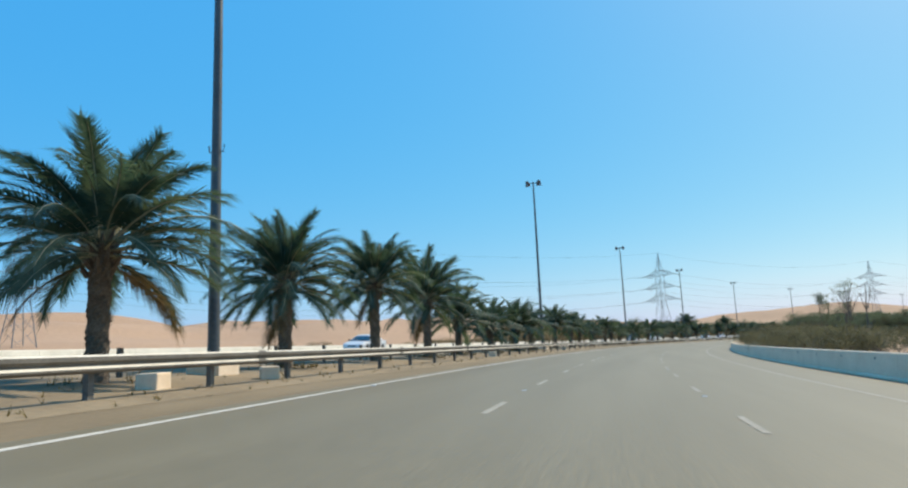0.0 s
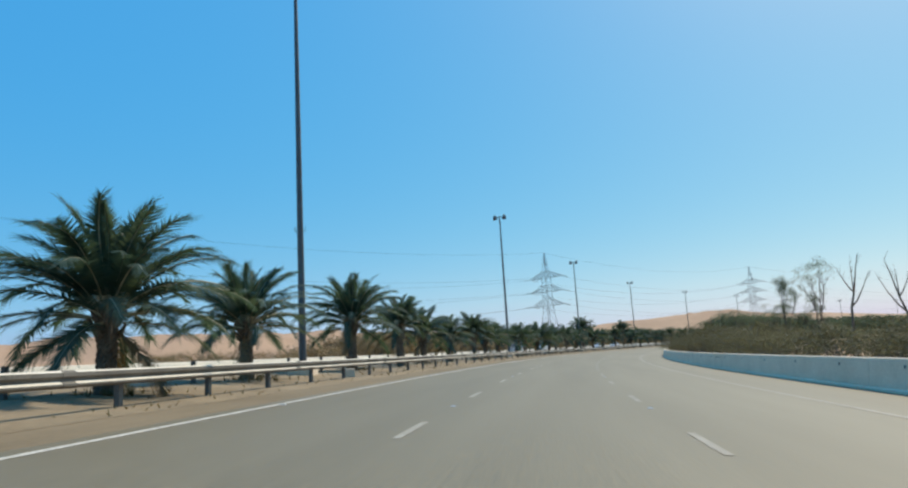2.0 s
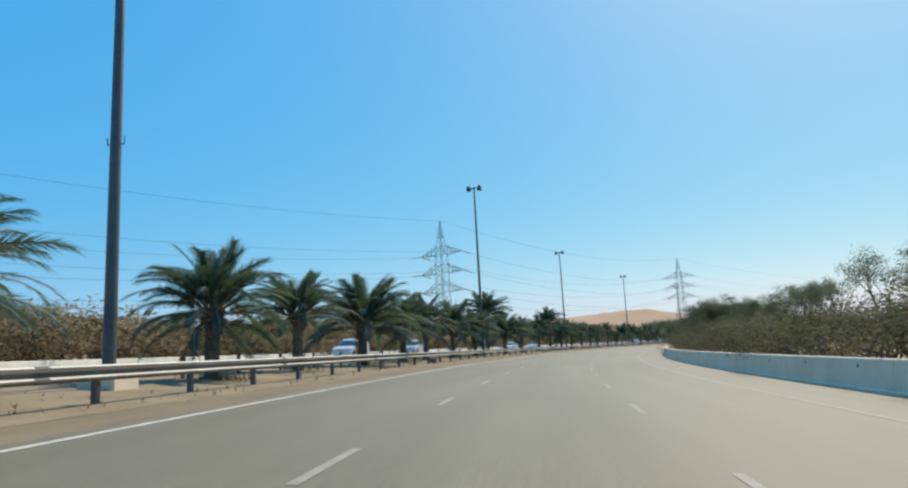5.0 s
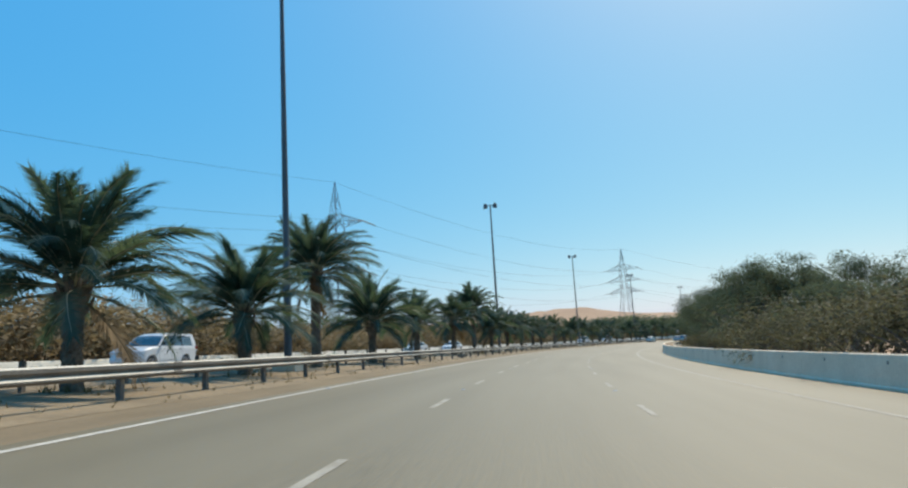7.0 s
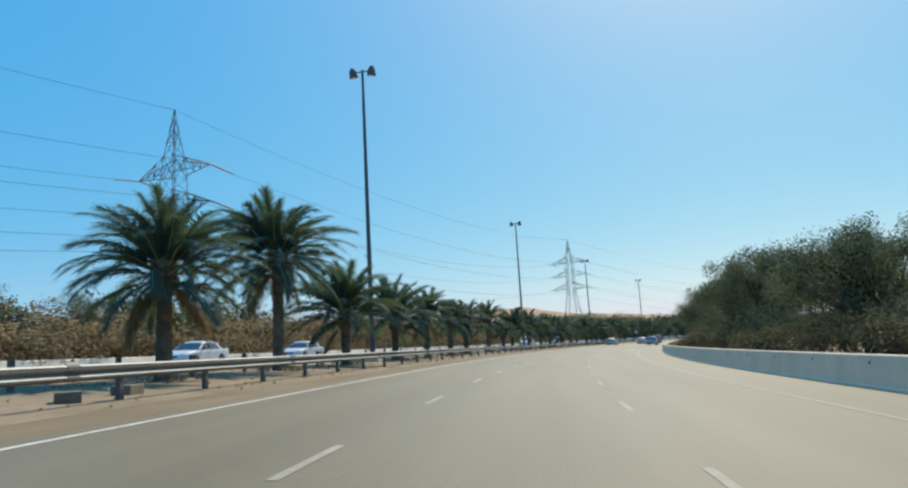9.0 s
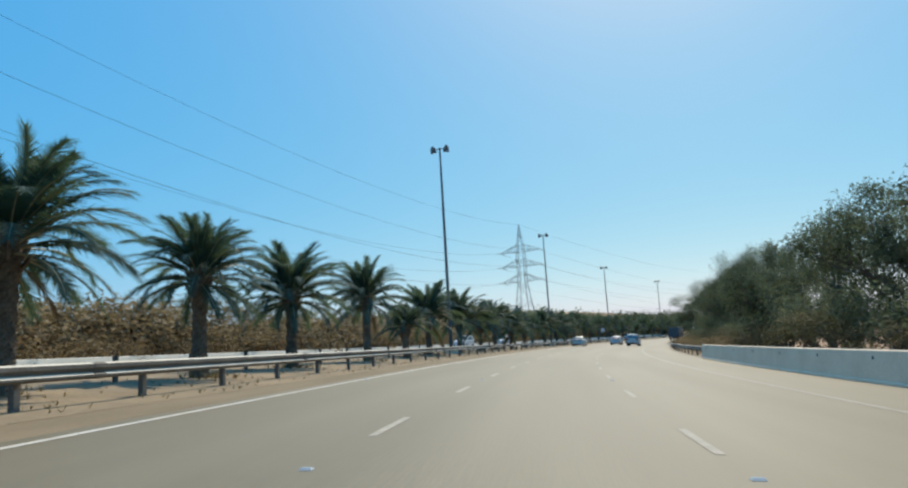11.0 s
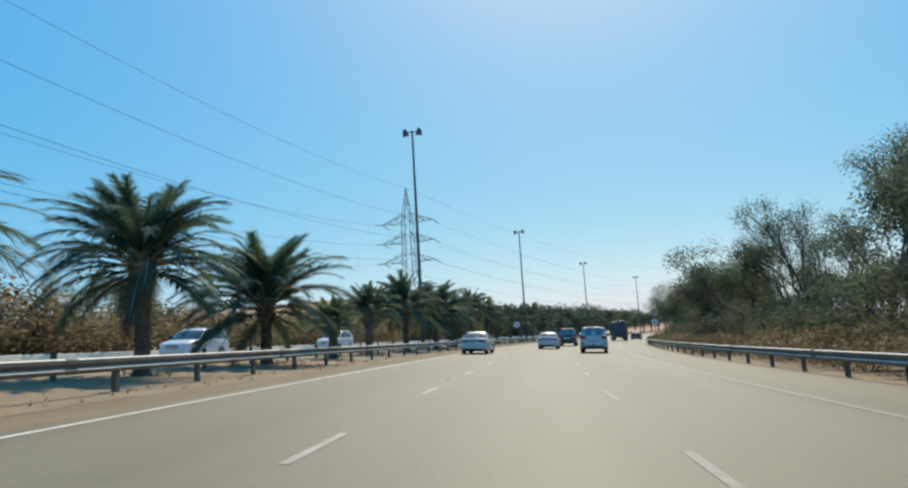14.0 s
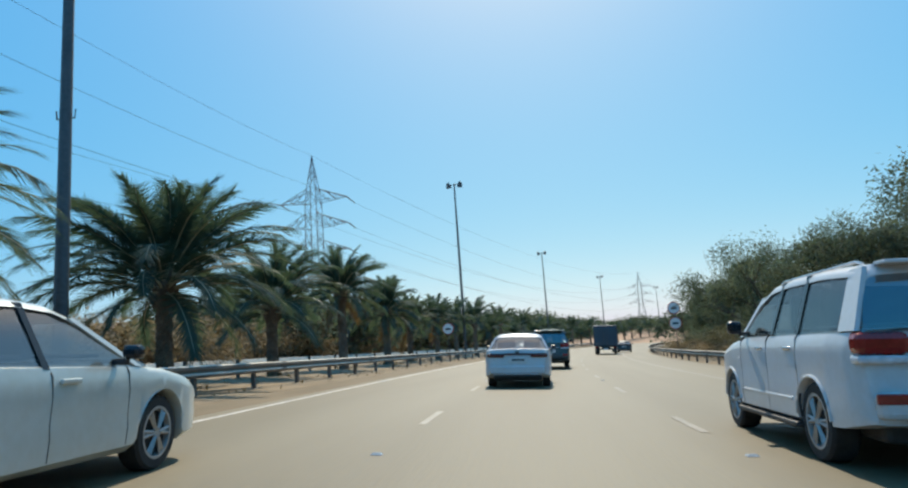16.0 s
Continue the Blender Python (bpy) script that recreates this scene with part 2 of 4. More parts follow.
def crest_dune(x, y):
    """Height of the long dune: steep towards the road, drawn out behind."""
    best, top = np.full(len(x), 1e9), np.zeros(len(x))
    for (ax, ay, az), (bx, by, bz) in zip(CREST, CREST[1:]):
        u = np.clip(((x - ax) * (bx - ax) + (y - ay) * (by - ay)) / ((bx - ax) ** 2 + (by - ay) ** 2), 0, 1)
        d = np.hypot(x - ax - u * (bx - ax), y - ay - u * (by - ay))
        near = d < best
        best, top = np.where(near, d, best), np.where(near, az + u * (bz - az), top)
    return top * np.exp(-(best / 80) ** 2)


def ground_height(x, y):
    lat = lat_of(x, y)
    base = np.where(lat > -11, -BANK * (np.clip(lat, -11, 12) - 1.9), BANK * 12.9 + 0.033 * (-11 - np.clip(lat, -26, -11))) - 0.35
    d = np.abs(lat)
    rough = np.array([noise.fractal(Vector((a / 170, b / 170, 0.3)), 0.9, 2.0, 4) for a, b in zip(x, y)])
    ridge = np.array([1 - abs(noise.noise(Vector((a / 260 + 7, b / 420, 1.7)))) for a, b in zip(x, y)])
    wave = np.array([(1 - abs(noise.noise(Vector((a / 62 + 0.3 * math.sin(b / 90), b / 120, 4.2))))) ** 3 for a, b in zip(x, y)])
    west = 1 - smoothstep(60, 230, x)
    dune = smoothstep(75, 330, d) * (12 + 8 * rough + 9 * ridge) + smoothstep(520, 1000, d) * (20 + 18 * ridge)
    for cx, cy, ch, cr in ((-45, 345, 6.0, 60.0), (-185, 320, 7.0, 70.0), (-95, 300, -3.0, 50.0), (-20, 400, 4.0, 50.0)):
        dune += ch * np.exp(-((x - cx) ** 2 + (y - cy) ** 2) / cr ** 2)
    dune = dune * west + 4.0 * smoothstep(85, 220, d) * (wave - 0.35)
    east = (1 - west) * smoothstep(200, 700, d) * (17 + 8 * rough + 10 * ridge)
    for cx, cy, cr in ((1150, 880, 480.0), (1750, 1220, 700.0), (700, 620, 430.0)):
        east *= 1 - 0.92 * np.exp(-((x - cx) ** 2 + (y - cy) ** 2) / cr ** 2)
    return base * (1 - smoothstep(60, 240, d)) + np.where(lat < 0, dune + crest_dune(x, y), 0) + np.where(lat < 0, 0, east)


def axis(c):
    near = np.arange(-420, 420.1, 9.0)
    middle = np.arange(438, 800, 18.0)
    far = np.array([830, 880, 950, 1080, 1300, 1700, 2300, 3100])
    return c + np.concatenate([-far[::-1], -middle[::-1], near, middle, far])


gx, gy = axis(130.0), axis(230.0)
GX, GY = np.meshgrid(gx, gy)
GZ = ground_height(GX.ravel(), GY.ravel())
nx, ny = len(gx), len(gy)
ground_faces = [[j * nx + i, j * nx + i + 1, (j + 1) * nx + i + 1, (j + 1) * nx + i] for j in range(ny - 1) for i in range(nx - 1)]
ground = tagged(new("ground", mesh_of("ground", list(zip(GX.ravel(), GY.ravel(), GZ)), ground_faces, M_SAND, smooth=True)),
                "orange desert sand rising into soft dunes beyond the road", "ground", kind="structure")

A0, A1 = -190.0, 640.0
setting("shoulder", sweep([(-5.2, 0.0), (-3.95, 0.0)], A0, A1, 2.5, False), M_SHOULDER,
        "asphalt shoulder covered with brown dust beside the median", "road")
setting("road", sweep([(-3.95, 0.0), (-1.8, 0.0), (1.8, 0.0), (5.5, 0.0), (10.6, 0.0)], A0, A1, 2.5, False), M_ASPHALT,
        "sun-bleached brownish asphalt of a three-lane banked carriageway", "road")
setting("road_far", sweep([(-24.6, 0.0), (-19.0, 0.0), (-13.0, 0.0)], A0, A1, 2.5, False), M_ASPHALT_FAR,
        "pale bleached asphalt of the opposite carriageway", "road")
median = setting("median", sweep([(-13.0, 0.0), (-12.4, 0.03), (-10.6, -0.02), (-9.0, 0.05), (-7.4, 0.0), (-5.9, 0.02), (-5.2, 0.004)], A0, A1, 1.5, False), M_SOIL,
                 "dusty brown soil strip between the two carriageways", "median")
setting("verge_right", sweep([(10.6, 0.0), (12.0, -0.02), (16.0, 0.05), (22.0, 0.3), (34.0, 0.2)], A0, A1, 3, False), M_SOIL,
        "dusty brown soil verge under roadside trees", "verge")
setting("verge_left", sweep([(-40.0, -1.2), (-34.0, -0.7), (-28.0, -0.1), (-24.6, 0.0)], A0, A1, 3, False), M_SAND,
        "sandy verge beyond the opposite carriageway", "verge")


# ---- road markings ----
def marking(name, lat, width, label, mat=M_LINE):
    return setting(name, sweep([(lat - width / 2, 0.005), (lat + width / 2, 0.005)], A0, A1, 2.0, False), mat, label, "road marking")


marking("edge_line_left", -3.57, 0.125, "solid pale edge line worn by traffic", M_LINE_EDGE)
marking("edge_line_right", 7.45, 0.14, "faint solid pale edge line beside the shoulder", M_LINE_WORN)
marking("edge_line_far", -23.6, 0.15, "solid pale edge line of the opposite carriageway")
marking("edge_line_far_inner", -13.9, 0.15, "solid pale inner edge line of the opposite carriageway")
CYCLE, PHASE = 7.54, 7.2


def dash_start(k):
    """Where dash k begins; the painters' spacing drifts along the road."""
    s = PHASE + CYCLE * k
    return s + float(np.interp(s, (-90, -67, -45, -20, 51, 71, 106, 128, 136, 189, 245), (3.0, 0.85, 0.05, -0.5, -0.6, -0.8, -1.65, -2.45, -3.4, -7.68, -7.75)))


for lane, lat in enumerate((0.0, 3.68)):
    line = thing("lane_line", "broken pale lane line of short worn dashes", "road marking", kind="structure")
    for k in range(-17, 48):
        s = dash_start(k) - 0.9 * lane
        mid = lat + float(np.interp(s, (-90, -60, 30, 60, 90, 112, 140, 181, 204, 227, 242, 270), (0.06, 0, 0, 0.12, 0, -0.1, 0, 0.05, 0.22, 0.15, 0.05, 0)))
        v, f, uv = sweep([(mid - 0.055, 0.005), (mid + 0.055, 0.005)], s, s + 1.95, 0.65, False)
        part("dash", mesh_of("dash", v, f, M_LINE_WORN if lane else M_LINE), line)
stud_mesh = mesh_of("road_stud", [(-.06, -.05, 0), (.06, -.05, 0), (.06, .05, 0), (-.06, .05, 0), (-.04, -.02, .02), (.04, -.02, .02), (.04, .02, .02), (-.04, .02, .02)],
                    [[4, 5, 6, 7], [0, 1, 5, 4], [1, 2, 6, 5], [2, 3, 7, 6], [3, 0, 4, 7]], M_LENS)
for k in range(-15, 46, 2):
    for lat in (-3.46, 0.0, 3.68):
        ob = new("road_stud", stud_mesh)
        ob.matrix_world = road_pose(dash_start(k) + 4.8, lat, 0.004)
        tagged(ob, "small pale reflective road stud on the asphalt", "road stud", "road studs")


# ---- guard rails and barriers ----
def beam_profile(lat, top, face):
    """W-section: two ridges towards face (+1 right, -1 left)."""
    pts = [(0.0, 0), (0.03, 0), (0.072, -0.028), (0.078, -0.095), (0.025, -0.14), (0.025, -0.178), (0.082, -0.217), (0.082, -0.25), (0.025, -0.295), (0.0, -0.295)]
    back = [(x - 0.012, z) for x, z in reversed(pts)]
    return [(lat + face * x, top + z) for x, z in pts + back]


post_mesh = mesh_of("post", *joined([box_data(0.012, 0.13, 1.0, (0.05, 0, 0.24)), box_data(0.10, 0.012, 1.0, (0, 0.06, 0.24)), box_data(0.10, 0.012, 1.0, (0, -0.06, 0.24))]), M_POST)
spacer_mesh = box_mesh("spacer", 0.14, 0.10, 0.26, M_POST, bevel=0)


def guard_rail(lat, face, s0, s1, pitch, label, top=0.76, phase=0.0, near=(0, 0)):
    rail = thing("guard_rail", label, "guard rail")
    v, f, _ = sweep(beam_profile(lat, top, face), s0, s1, 2.2)
    # dusty: the slopes that face the sky, painted paler for the light they catch
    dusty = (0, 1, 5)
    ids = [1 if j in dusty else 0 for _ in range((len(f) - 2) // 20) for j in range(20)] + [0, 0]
    part("beam", mesh_of("beam", v, f, [M_GALV, M_RAIL_LIT], smooth=True, mat_ids=ids), rail, "grey corrugated beam, its ridges painted pale with sky light")
    n = int((s1 - s0) / pitch)
    for k in range(n):
        s = s0 + phase + pitch * (k + 0.5)
        m = road_pose(s, lat - face * 0.20, 0, bank=False)
        part("post", post_mesh, rail, m=m)
        part("spacer", spacer_mesh, rail, m=m @ Matrix.Translation((face * 0.115, 0, top - 0.155)))
    splice = [(lat + face * x, top + z) for x, z in ((0.034, 0.006), (0.08, -0.026), (0.087, -0.094), (0.034, -0.14), (0.034, -0.175), (0.091, -0.214), (0.091, -0.254), (0.032, -0.3))]
    splice += [(x - face * 0.012, z) for x, z in reversed(splice)]
    for k in range(2, n, 3):
        s = s0 + phase + pitch * k
        if near[0] < s < near[1]:
            v, f, _ = sweep(splice, s - 0.16, s + 0.16, 0.16)
            part("splice", mesh_of("splice", v, f, M_GALV), rail)
    return rail


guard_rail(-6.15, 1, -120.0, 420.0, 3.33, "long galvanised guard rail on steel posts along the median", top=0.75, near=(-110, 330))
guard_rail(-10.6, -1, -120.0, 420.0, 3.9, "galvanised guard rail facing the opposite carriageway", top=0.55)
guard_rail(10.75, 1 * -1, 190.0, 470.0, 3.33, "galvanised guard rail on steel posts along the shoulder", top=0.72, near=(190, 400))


def concrete_barrier(lat, face, s0, s1, height, piece, label, mat=M_CONCRETE):
    wall = thing("concrete_barrier", label, "barrier")
    prof = [(0, 0), (0, 0.06), (0.05, 0.10), (0.13, height - 0.03), (0.16, height), (0.34, height), (0.37, height - 0.03), (0.42, 0)]
    prof = [(lat + face * x, z) for x, z in prof]
    if face < 0:
        prof = prof[::-1]
    k = 0
    s = s0
    while s < s1:
        v, f, _ = sweep(prof, s + 0.008, min(s + piece, s1) - 0.008, piece / 2)
        seg = part("panel", mesh_of("panel", v, f, mat), wall)
        hv, hf, _ = sweep([(lat + face * 0.098, height - 0.25), (lat + face * 0.13, height - 0.25), (lat + face * 0.14, height - 0.17), (lat + face * 0.108, height - 0.17)][::int(face)], s + piece * 0.5 - 0.045, s + piece * 0.5 + 0.045, 0.09)
        part("lifting_hole", mesh_of("lifting_hole", hv, hf, M_POST), seg)
        s += piece
    return wall


concrete_barrier(10.15, 1, -130.0, 190.0, 0.87, 4.0, "pale grey concrete safety barrier in long pieces along the shoulder")
concrete_barrier(-24.6, -1, -150.0, 420.0, 0.62, 6.0, "pale concrete safety barrier beyond the opposite carriageway", M_WHITEWASH)


# ---- lamp posts ----
def lamp_post():
    post = thing("lamp_post", "tall tapered grey steel lamp post with two floodlights", "street lamp", "median lamp posts")
    H = 18.45
    part("pole", mesh_of("pole", *tube([(0, 0, 0.45), (0, 0, 6), (0, 0, 12), (0, 0, H)], [0.165, 0.14, 0.115, 0.08], 12), M_POLE, smooth=True), post)
    part("plinth", box_mesh("plinth", 1.0, 1.0, 0.55, M_CONCRETE, (0, 0, 0.2), 0.03), post, "square concrete plinth")
    part("base_plate", box_mesh("base_plate", 0.6, 0.6, 0.04, M_POLE, (0, 0, 0.495), 0.008), post)
    for a in range(4):
        part("bolt", mesh_of("bolt", *tube([(0, 0, 0), (0, 0, 0.12)], 0.02, 6), M_POST), post, m=pose(0.22 * (1 if a % 2 else -1), 0.22 * (1 if a > 1 else -1), 0.5))
    part("crossarm", mesh_of("crossarm", *tube([(-0.6, 0, H - 0.1), (0.6, 0, H - 0.1)], 0.045, 8), M_POLE, smooth=True), post)
    for side in (-1, 1):
        part("bracket", mesh_of("bracket", *tube([(0.12 * side, 0, 6.36), (0.23 * side, 0, 6.35), (0.25 * side, 0, 6.55)], 0.02, 6), M_POLE), post)
    for side in (-1, 1):
        bm = bmesh.new()
        bmesh.ops.create_cone(bm, cap_ends=True, segments=14, radius1=0.30, radius2=0.21, depth=0.5)
        me = bpy.data.meshes.new("floodlight")
        bm.to_mesh(me)
        bm.free()
        me.materials.append(M_POLE)
        head = part("floodlight", me, post, "round floodlight head", pose(0.62 * side, -0.02, H - 0.2, 14, 8 * side, 0))
        part("lens", mesh_of("lens", *tube([(0, 0, -0.256), (0, 0, -0.251)], 0.26, 14), M_LENS), head)
        part("gear_box", box_mesh("gear_box", 0.22, 0.26, 0.16, M_POLE, (0, 0, 0.30), 0.02), head)
    return post


LAMPS = [(-81.3, -8.8), (-26.1, -9.0), (31.9, -8.75), (89.1, -8.85), (144.6, -9.06), (202.9, -9.0), (260.2, -8.94), (314.6, -8.3), (372.9, -8.0), (431, -8.8), (489, -8.8), (547, -8.8)]
first_lamp = lamp_post()
TALLER = {89.1: 1.03, 144.6: 1.012, 202.9: 1.02, 260.2: 1.045}
for i, (s, lat) in enumerate(LAMPS):
    m = road_pose(s, lat, bank=False) @ Matrix.Diagonal((1, 1, TALLER.get(s, 1.0), 1))
    if i == 0:
        first_lamp.matrix_world = m
    else:
        copy_thing(first_lamp, m)


# ---- loose concrete blocks in the median ----
M_BLOCK_DARK = material("dark_brown_concrete", (0.13, 0.115, 0.09), (0.22, 0.195, 0.155), 0.9, 2.0, 10, 0.4)
for s, lat, a, h, dark in ((-85.9, -7.05, 10, 0.36, False), (-81.9, -6.75, 35, 0.36, False), (-55.6, -6.6, 5, 0.36, False), (-26.6, -6.75, 20, 0.36, False), (60.8, -6.7, 12, 0.3, True), (117.4, -6.95, 40, 0.24, True), (119.6, -7.2, 8, 0.24, True)):
    ob = new("concrete_block", box_mesh("concrete_block", 0.45, 0.7 if dark else 0.6, h, M_BLOCK_DARK if dark else M_CONCRETE, (0, 0, h * 0.4), 0.03))
    ob.matrix_world = road_pose(s, lat, 0, a, bank=False)
    tagged(ob, ("dark brown low" if dark else "pale square") + " concrete block lying behind the guard rail", "concrete block", "concrete blocks")


# ---- date palms ----
RNG = random.Random(11)


def frond_mesh(name, a0, bend, length, mat, seed, droop=0.25):
    """A feather leaf that leaves its base at a0 degrees over the level and bends down on the way."""
    rng = random.Random(seed)
    n = 8
    pts, ang, p = [], [], Vector((0, 0, 0))
    for i in range(n):
        u = i / (n - 1)
        a = radians(a0 + bend * u ** 1.5)
        pts.append(p.copy())
        ang.append(a)
        p += Vector((math.cos(a), 0, math.sin(a))) * (length / (n - 1))
    verts, faces = tube(pts, [0.042 * (1 - 0.85 * i / (n - 1)) for i in range(n)], 3, False)
    stalk = len(faces)
    count = 72
    for k in range(count):
        u = 0.19 + 0.81 * k / (count - 1)
        i = min(int(u * (n - 1)), n - 2)
        w = u * (n - 1) - i
        base = pts[i].lerp(pts[i + 1], w)
        a = ang[i] + (ang[i + 1] - ang[i]) * w
        along_v = Vector((math.cos(a), 0, math.sin(a)))
        up = Vector((-math.sin(a), 0, math.cos(a)))
        size = (0.24 + 0.40 * math.sin(math.pi * min(1, 0.02 + 0.88 * u)) ** 0.7) * rng.uniform(0.85, 1.12)
        for side in (-1, 1):
            fwd = 0.55 + 0.75 * u ** 2 + rng.uniform(-0.10, 0.10)
            lift = rng.uniform(0.15, 0.62) * (1 - 0.55 * u)
            d = (along_v * fwd + Vector((0, side, 0)) * (1.0 - 0.45 * u ** 2) + up * lift).normalized()
            tip = base + d * size + Vector((0, 0, -droop * size * rng.uniform(0.5, 1.3)))
            wd = along_v * 0.033
            o = len(verts)
            verts += [base - wd, base + wd, tip]
            faces.append([o, o + 1, o + 2])
    return mesh_of(name, verts, faces, [mat, M_STALK if mat == M_FROND else mat], mat_ids=[1] * stalk + [0] * (len(faces) - stalk))


CLASSES = [(79, -40, 2.75), (64, -60, 2.95), (50, -70, 3.4), (33, -78, 3.5), (14, -74, 3.4), (-8, -60, 3.1)]
FRONDS = [[frond_mesh("frond", a, b, ln, M_FROND, 10 * i + j, 0.18 + 0.1 * j) for j in range(3)] for i, (a, b, ln) in enumerate(CLASSES)]
DRY = [frond_mesh("frond", -28, -52, 2.7, M_FROND_DRY, 90, 0.5), frond_mesh("frond", -45, -38, 2.4, M_FROND_DRY, 91, 0.5)]


def trunk_mesh(height, r0, r1, seed):
    rng = random.Random(seed)
    sides, rows = 15, max(6, int(height / 0.1))
    verts, faces = [], []
    for j in range(rows + 1):
        z = -0.4 + (height + 0.4) * j / rows
        u = j / rows
        r = r0 + (r1 - r0) * u + 0.05 * math.exp(-max(z, 0) * 3)
        for k in range(sides):
            bump = 0.035 * (1 if (k + j) % 3 == 0 else -0.3) + rng.uniform(-0.01, 0.01) + 0.06 * u ** 4
            w = 2 * math.pi * (k + 0.33 * j) / sides
            verts.append(((r + bump) * math.cos(w), (r + bump) * math.sin(w), z + rng.uniform(-0.02, 0.02)))
    for j in range(rows):
        for k in range(sides):
            faces.append([j * sides + k, j * sides + (k + 1) % sides, (j + 1) * sides + (k + 1) % sides, (j + 1) * sides + k])
    faces.append([rows * sides + k for k in range(sides)])
    # cut leaf bases that ring the top
    for k in range(22):
        w = k * 2.399
        z = height - 0.05 - 0.035 * k
        d = Vector((math.cos(w), math.sin(w), 0))
        p0 = d * (r1 + 0.02) + Vector((0, 0, z))
        v, f = tube([p0, p0 + d * 0.12 + Vector((0, 0, 0.16)), p0 + d * 0.20 + Vector((0, 0, 0.34))], [0.07, 0.055, 0.03], 4)
        o = len(verts)
        verts += v
        faces += [[i + o for i in p] for p in f]
    return mesh_of("trunk", verts, faces, M_TRUNK)


TRUNKS = {}


def date_palm(s, lat, height, size, seed, whole=False):
    rng = random.Random(seed)
    label = "short date palm with a wide drooping crown" if height < 3.2 else "tall date palm with a full arching crown"
    palm = thing("date_palm", label + " in the median", "palm tree", "median date palms", m=road_pose(s, lat, 0.02, rng.uniform(0, 360), bank=False))
    key = round(height * 2) / 2
    if key not in TRUNKS:
        TRUNKS[key] = trunk_mesh(key, 0.225, 0.20, int(key * 10))
    part("trunk", TRUNKS[key], palm, "rough brown trunk with cut leaf bases", Matrix.Diagonal((1, 1, height / key, 1)))
    skirt = rng.randint(7, 11) if height > 3.05 else rng.randint(0, 4)
    plan = [(0, 9), (1, 13), (2, 15), (3, 15), (4, 10 + skirt // 3), (5, skirt), (6, rng.randint(0, 1 + skirt // 3))]
    places = []
    for cls, count in plan:
        for k in range(count):
            az = 360 * (k + rng.uniform(-0.3, 0.3)) / count + cls * 37
            src = rng.choice(DRY) if cls == 6 else rng.choice(FRONDS[cls])
            sc = size * rng.uniform(0.88, 1.1)
            z = height + 0.14 - 0.10 * cls
            m = Matrix.Translation((0, 0, z)) @ Matrix.Rotation(radians(az), 4, "Z") @ Matrix.Translation((0.13, 0, 0)) @ Matrix.Rotation(radians(rng.uniform(-7, 7)), 4, "Y") @ Matrix.Rotation(radians(rng.uniform(-25, 25)), 4, "X") @ Matrix.Scale(sc, 4)
            places.append((src, m))
    if not whole:
        for src, m in places:
            part("frond", src, palm, m=m)
    else:
        part("crown", whole, palm, "crown of arching green fronds", Matrix.Translation((0, 0, height)) @ Matrix.Scale(size, 4))
    return places


def crown_mesh(seed):
    verts, faces = [], []
    rng = random.Random(seed)
    for cls, count in ((0, 4), (1, 6), (2, 7), (3, 7), (4, 5)):
        for k in range(count):
            az = 360 * (k + rng.uniform(-0.3, 0.3)) / count + cls * 37
            me = rng.choice(FRONDS[cls])
            m = Matrix.Translation((0, 0, 0.14 - 0.1 * cls)) @ Matrix.Rotation(radians(az), 4, "Z") @ Matrix.Translation((0.13, 0, 0)) @ Matrix.Rotation(radians(rng.uniform(-25, 25)), 4, "X")
            o = len(verts)
            verts += [m @ v.co for v in me.vertices]
            faces += [[i + o for i in p.vertices] for p in me.polygons]
    return mesh_of("crown", verts, faces, M_FROND)


# along the road, height of the crown's heart, size of the crown
PALMS = [(-94, 3, 0.78), (-85.5, 3.1, 0.88), (-76.6, 3.1, 0.82), (-68.9, 3.65, 0.80), (-61.9, 3.3, 0.95), (-54.3, 2.3, 0.88), (-46.6, 1.9, 0.8), (-38.8, 2.1, 0.97),
         (-30.7, 2.1, 0.84), (-19.7, 2.65, 0.86), (-11.3, 2.7, 0.7), (-3.7, 2.2, 0.8), (3.6, 2.05, 0.7), (13.4, 2.7, 0.78), (20.6, 2.1, 0.78), (26.5, 2.1, 0.78),
         (37, 2.3, 0.78), (45, 2.4, 0.78), (53.4, 2.25, 1.1), (61.1, 2.3, 0.86), (68.7, 2.8, 0.9), (76.8, 2.7, 0.97), (85.2, 2.4, 0.9), (93.2, 4.8, 0.96),
         (101.1, 2.6, 1.02), (110.7, 2.7, 0.84), (124.2, 3.4, 0.84), (131.7, 4.8, 0.96), (139.4, 2.7, 0.98), (149.9, 2.75, 1.02), (157.3, 3.3, 0.78), (164.5, 3.3, 0.7),
         (172.4, 3.2, 0.8), (181.7, 3.6, 0.8), (189, 2.15, 0.6), (196.6, 3, 1.0), (206, 3, 1.05), (214.2, 2.7, 0.9), (223.4, 3.5, 0.92), (231.4, 2.55, 1.1),
         (239.2, 1.9, 0.5), (246.9, 2.7, 0.74), (255, 3.45, 0.97), (264.2, 3.1, 1.15), (272.7, 3.0, 0.9), (280.9, 4.3, 0.8), (289.3, 3.7, 0.8), (297, 3, 0.82),
         (305, 3.6, 0.75)]
for i, (s, h, size) in enumerate(PALMS):
    date_palm(s, -9.0 + 0.25 * math.sin(i * 2.1), h, size, 100 + i)
CROWNS = [crown_mesh(5), crown_mesh(6), crown_mesh(7)]
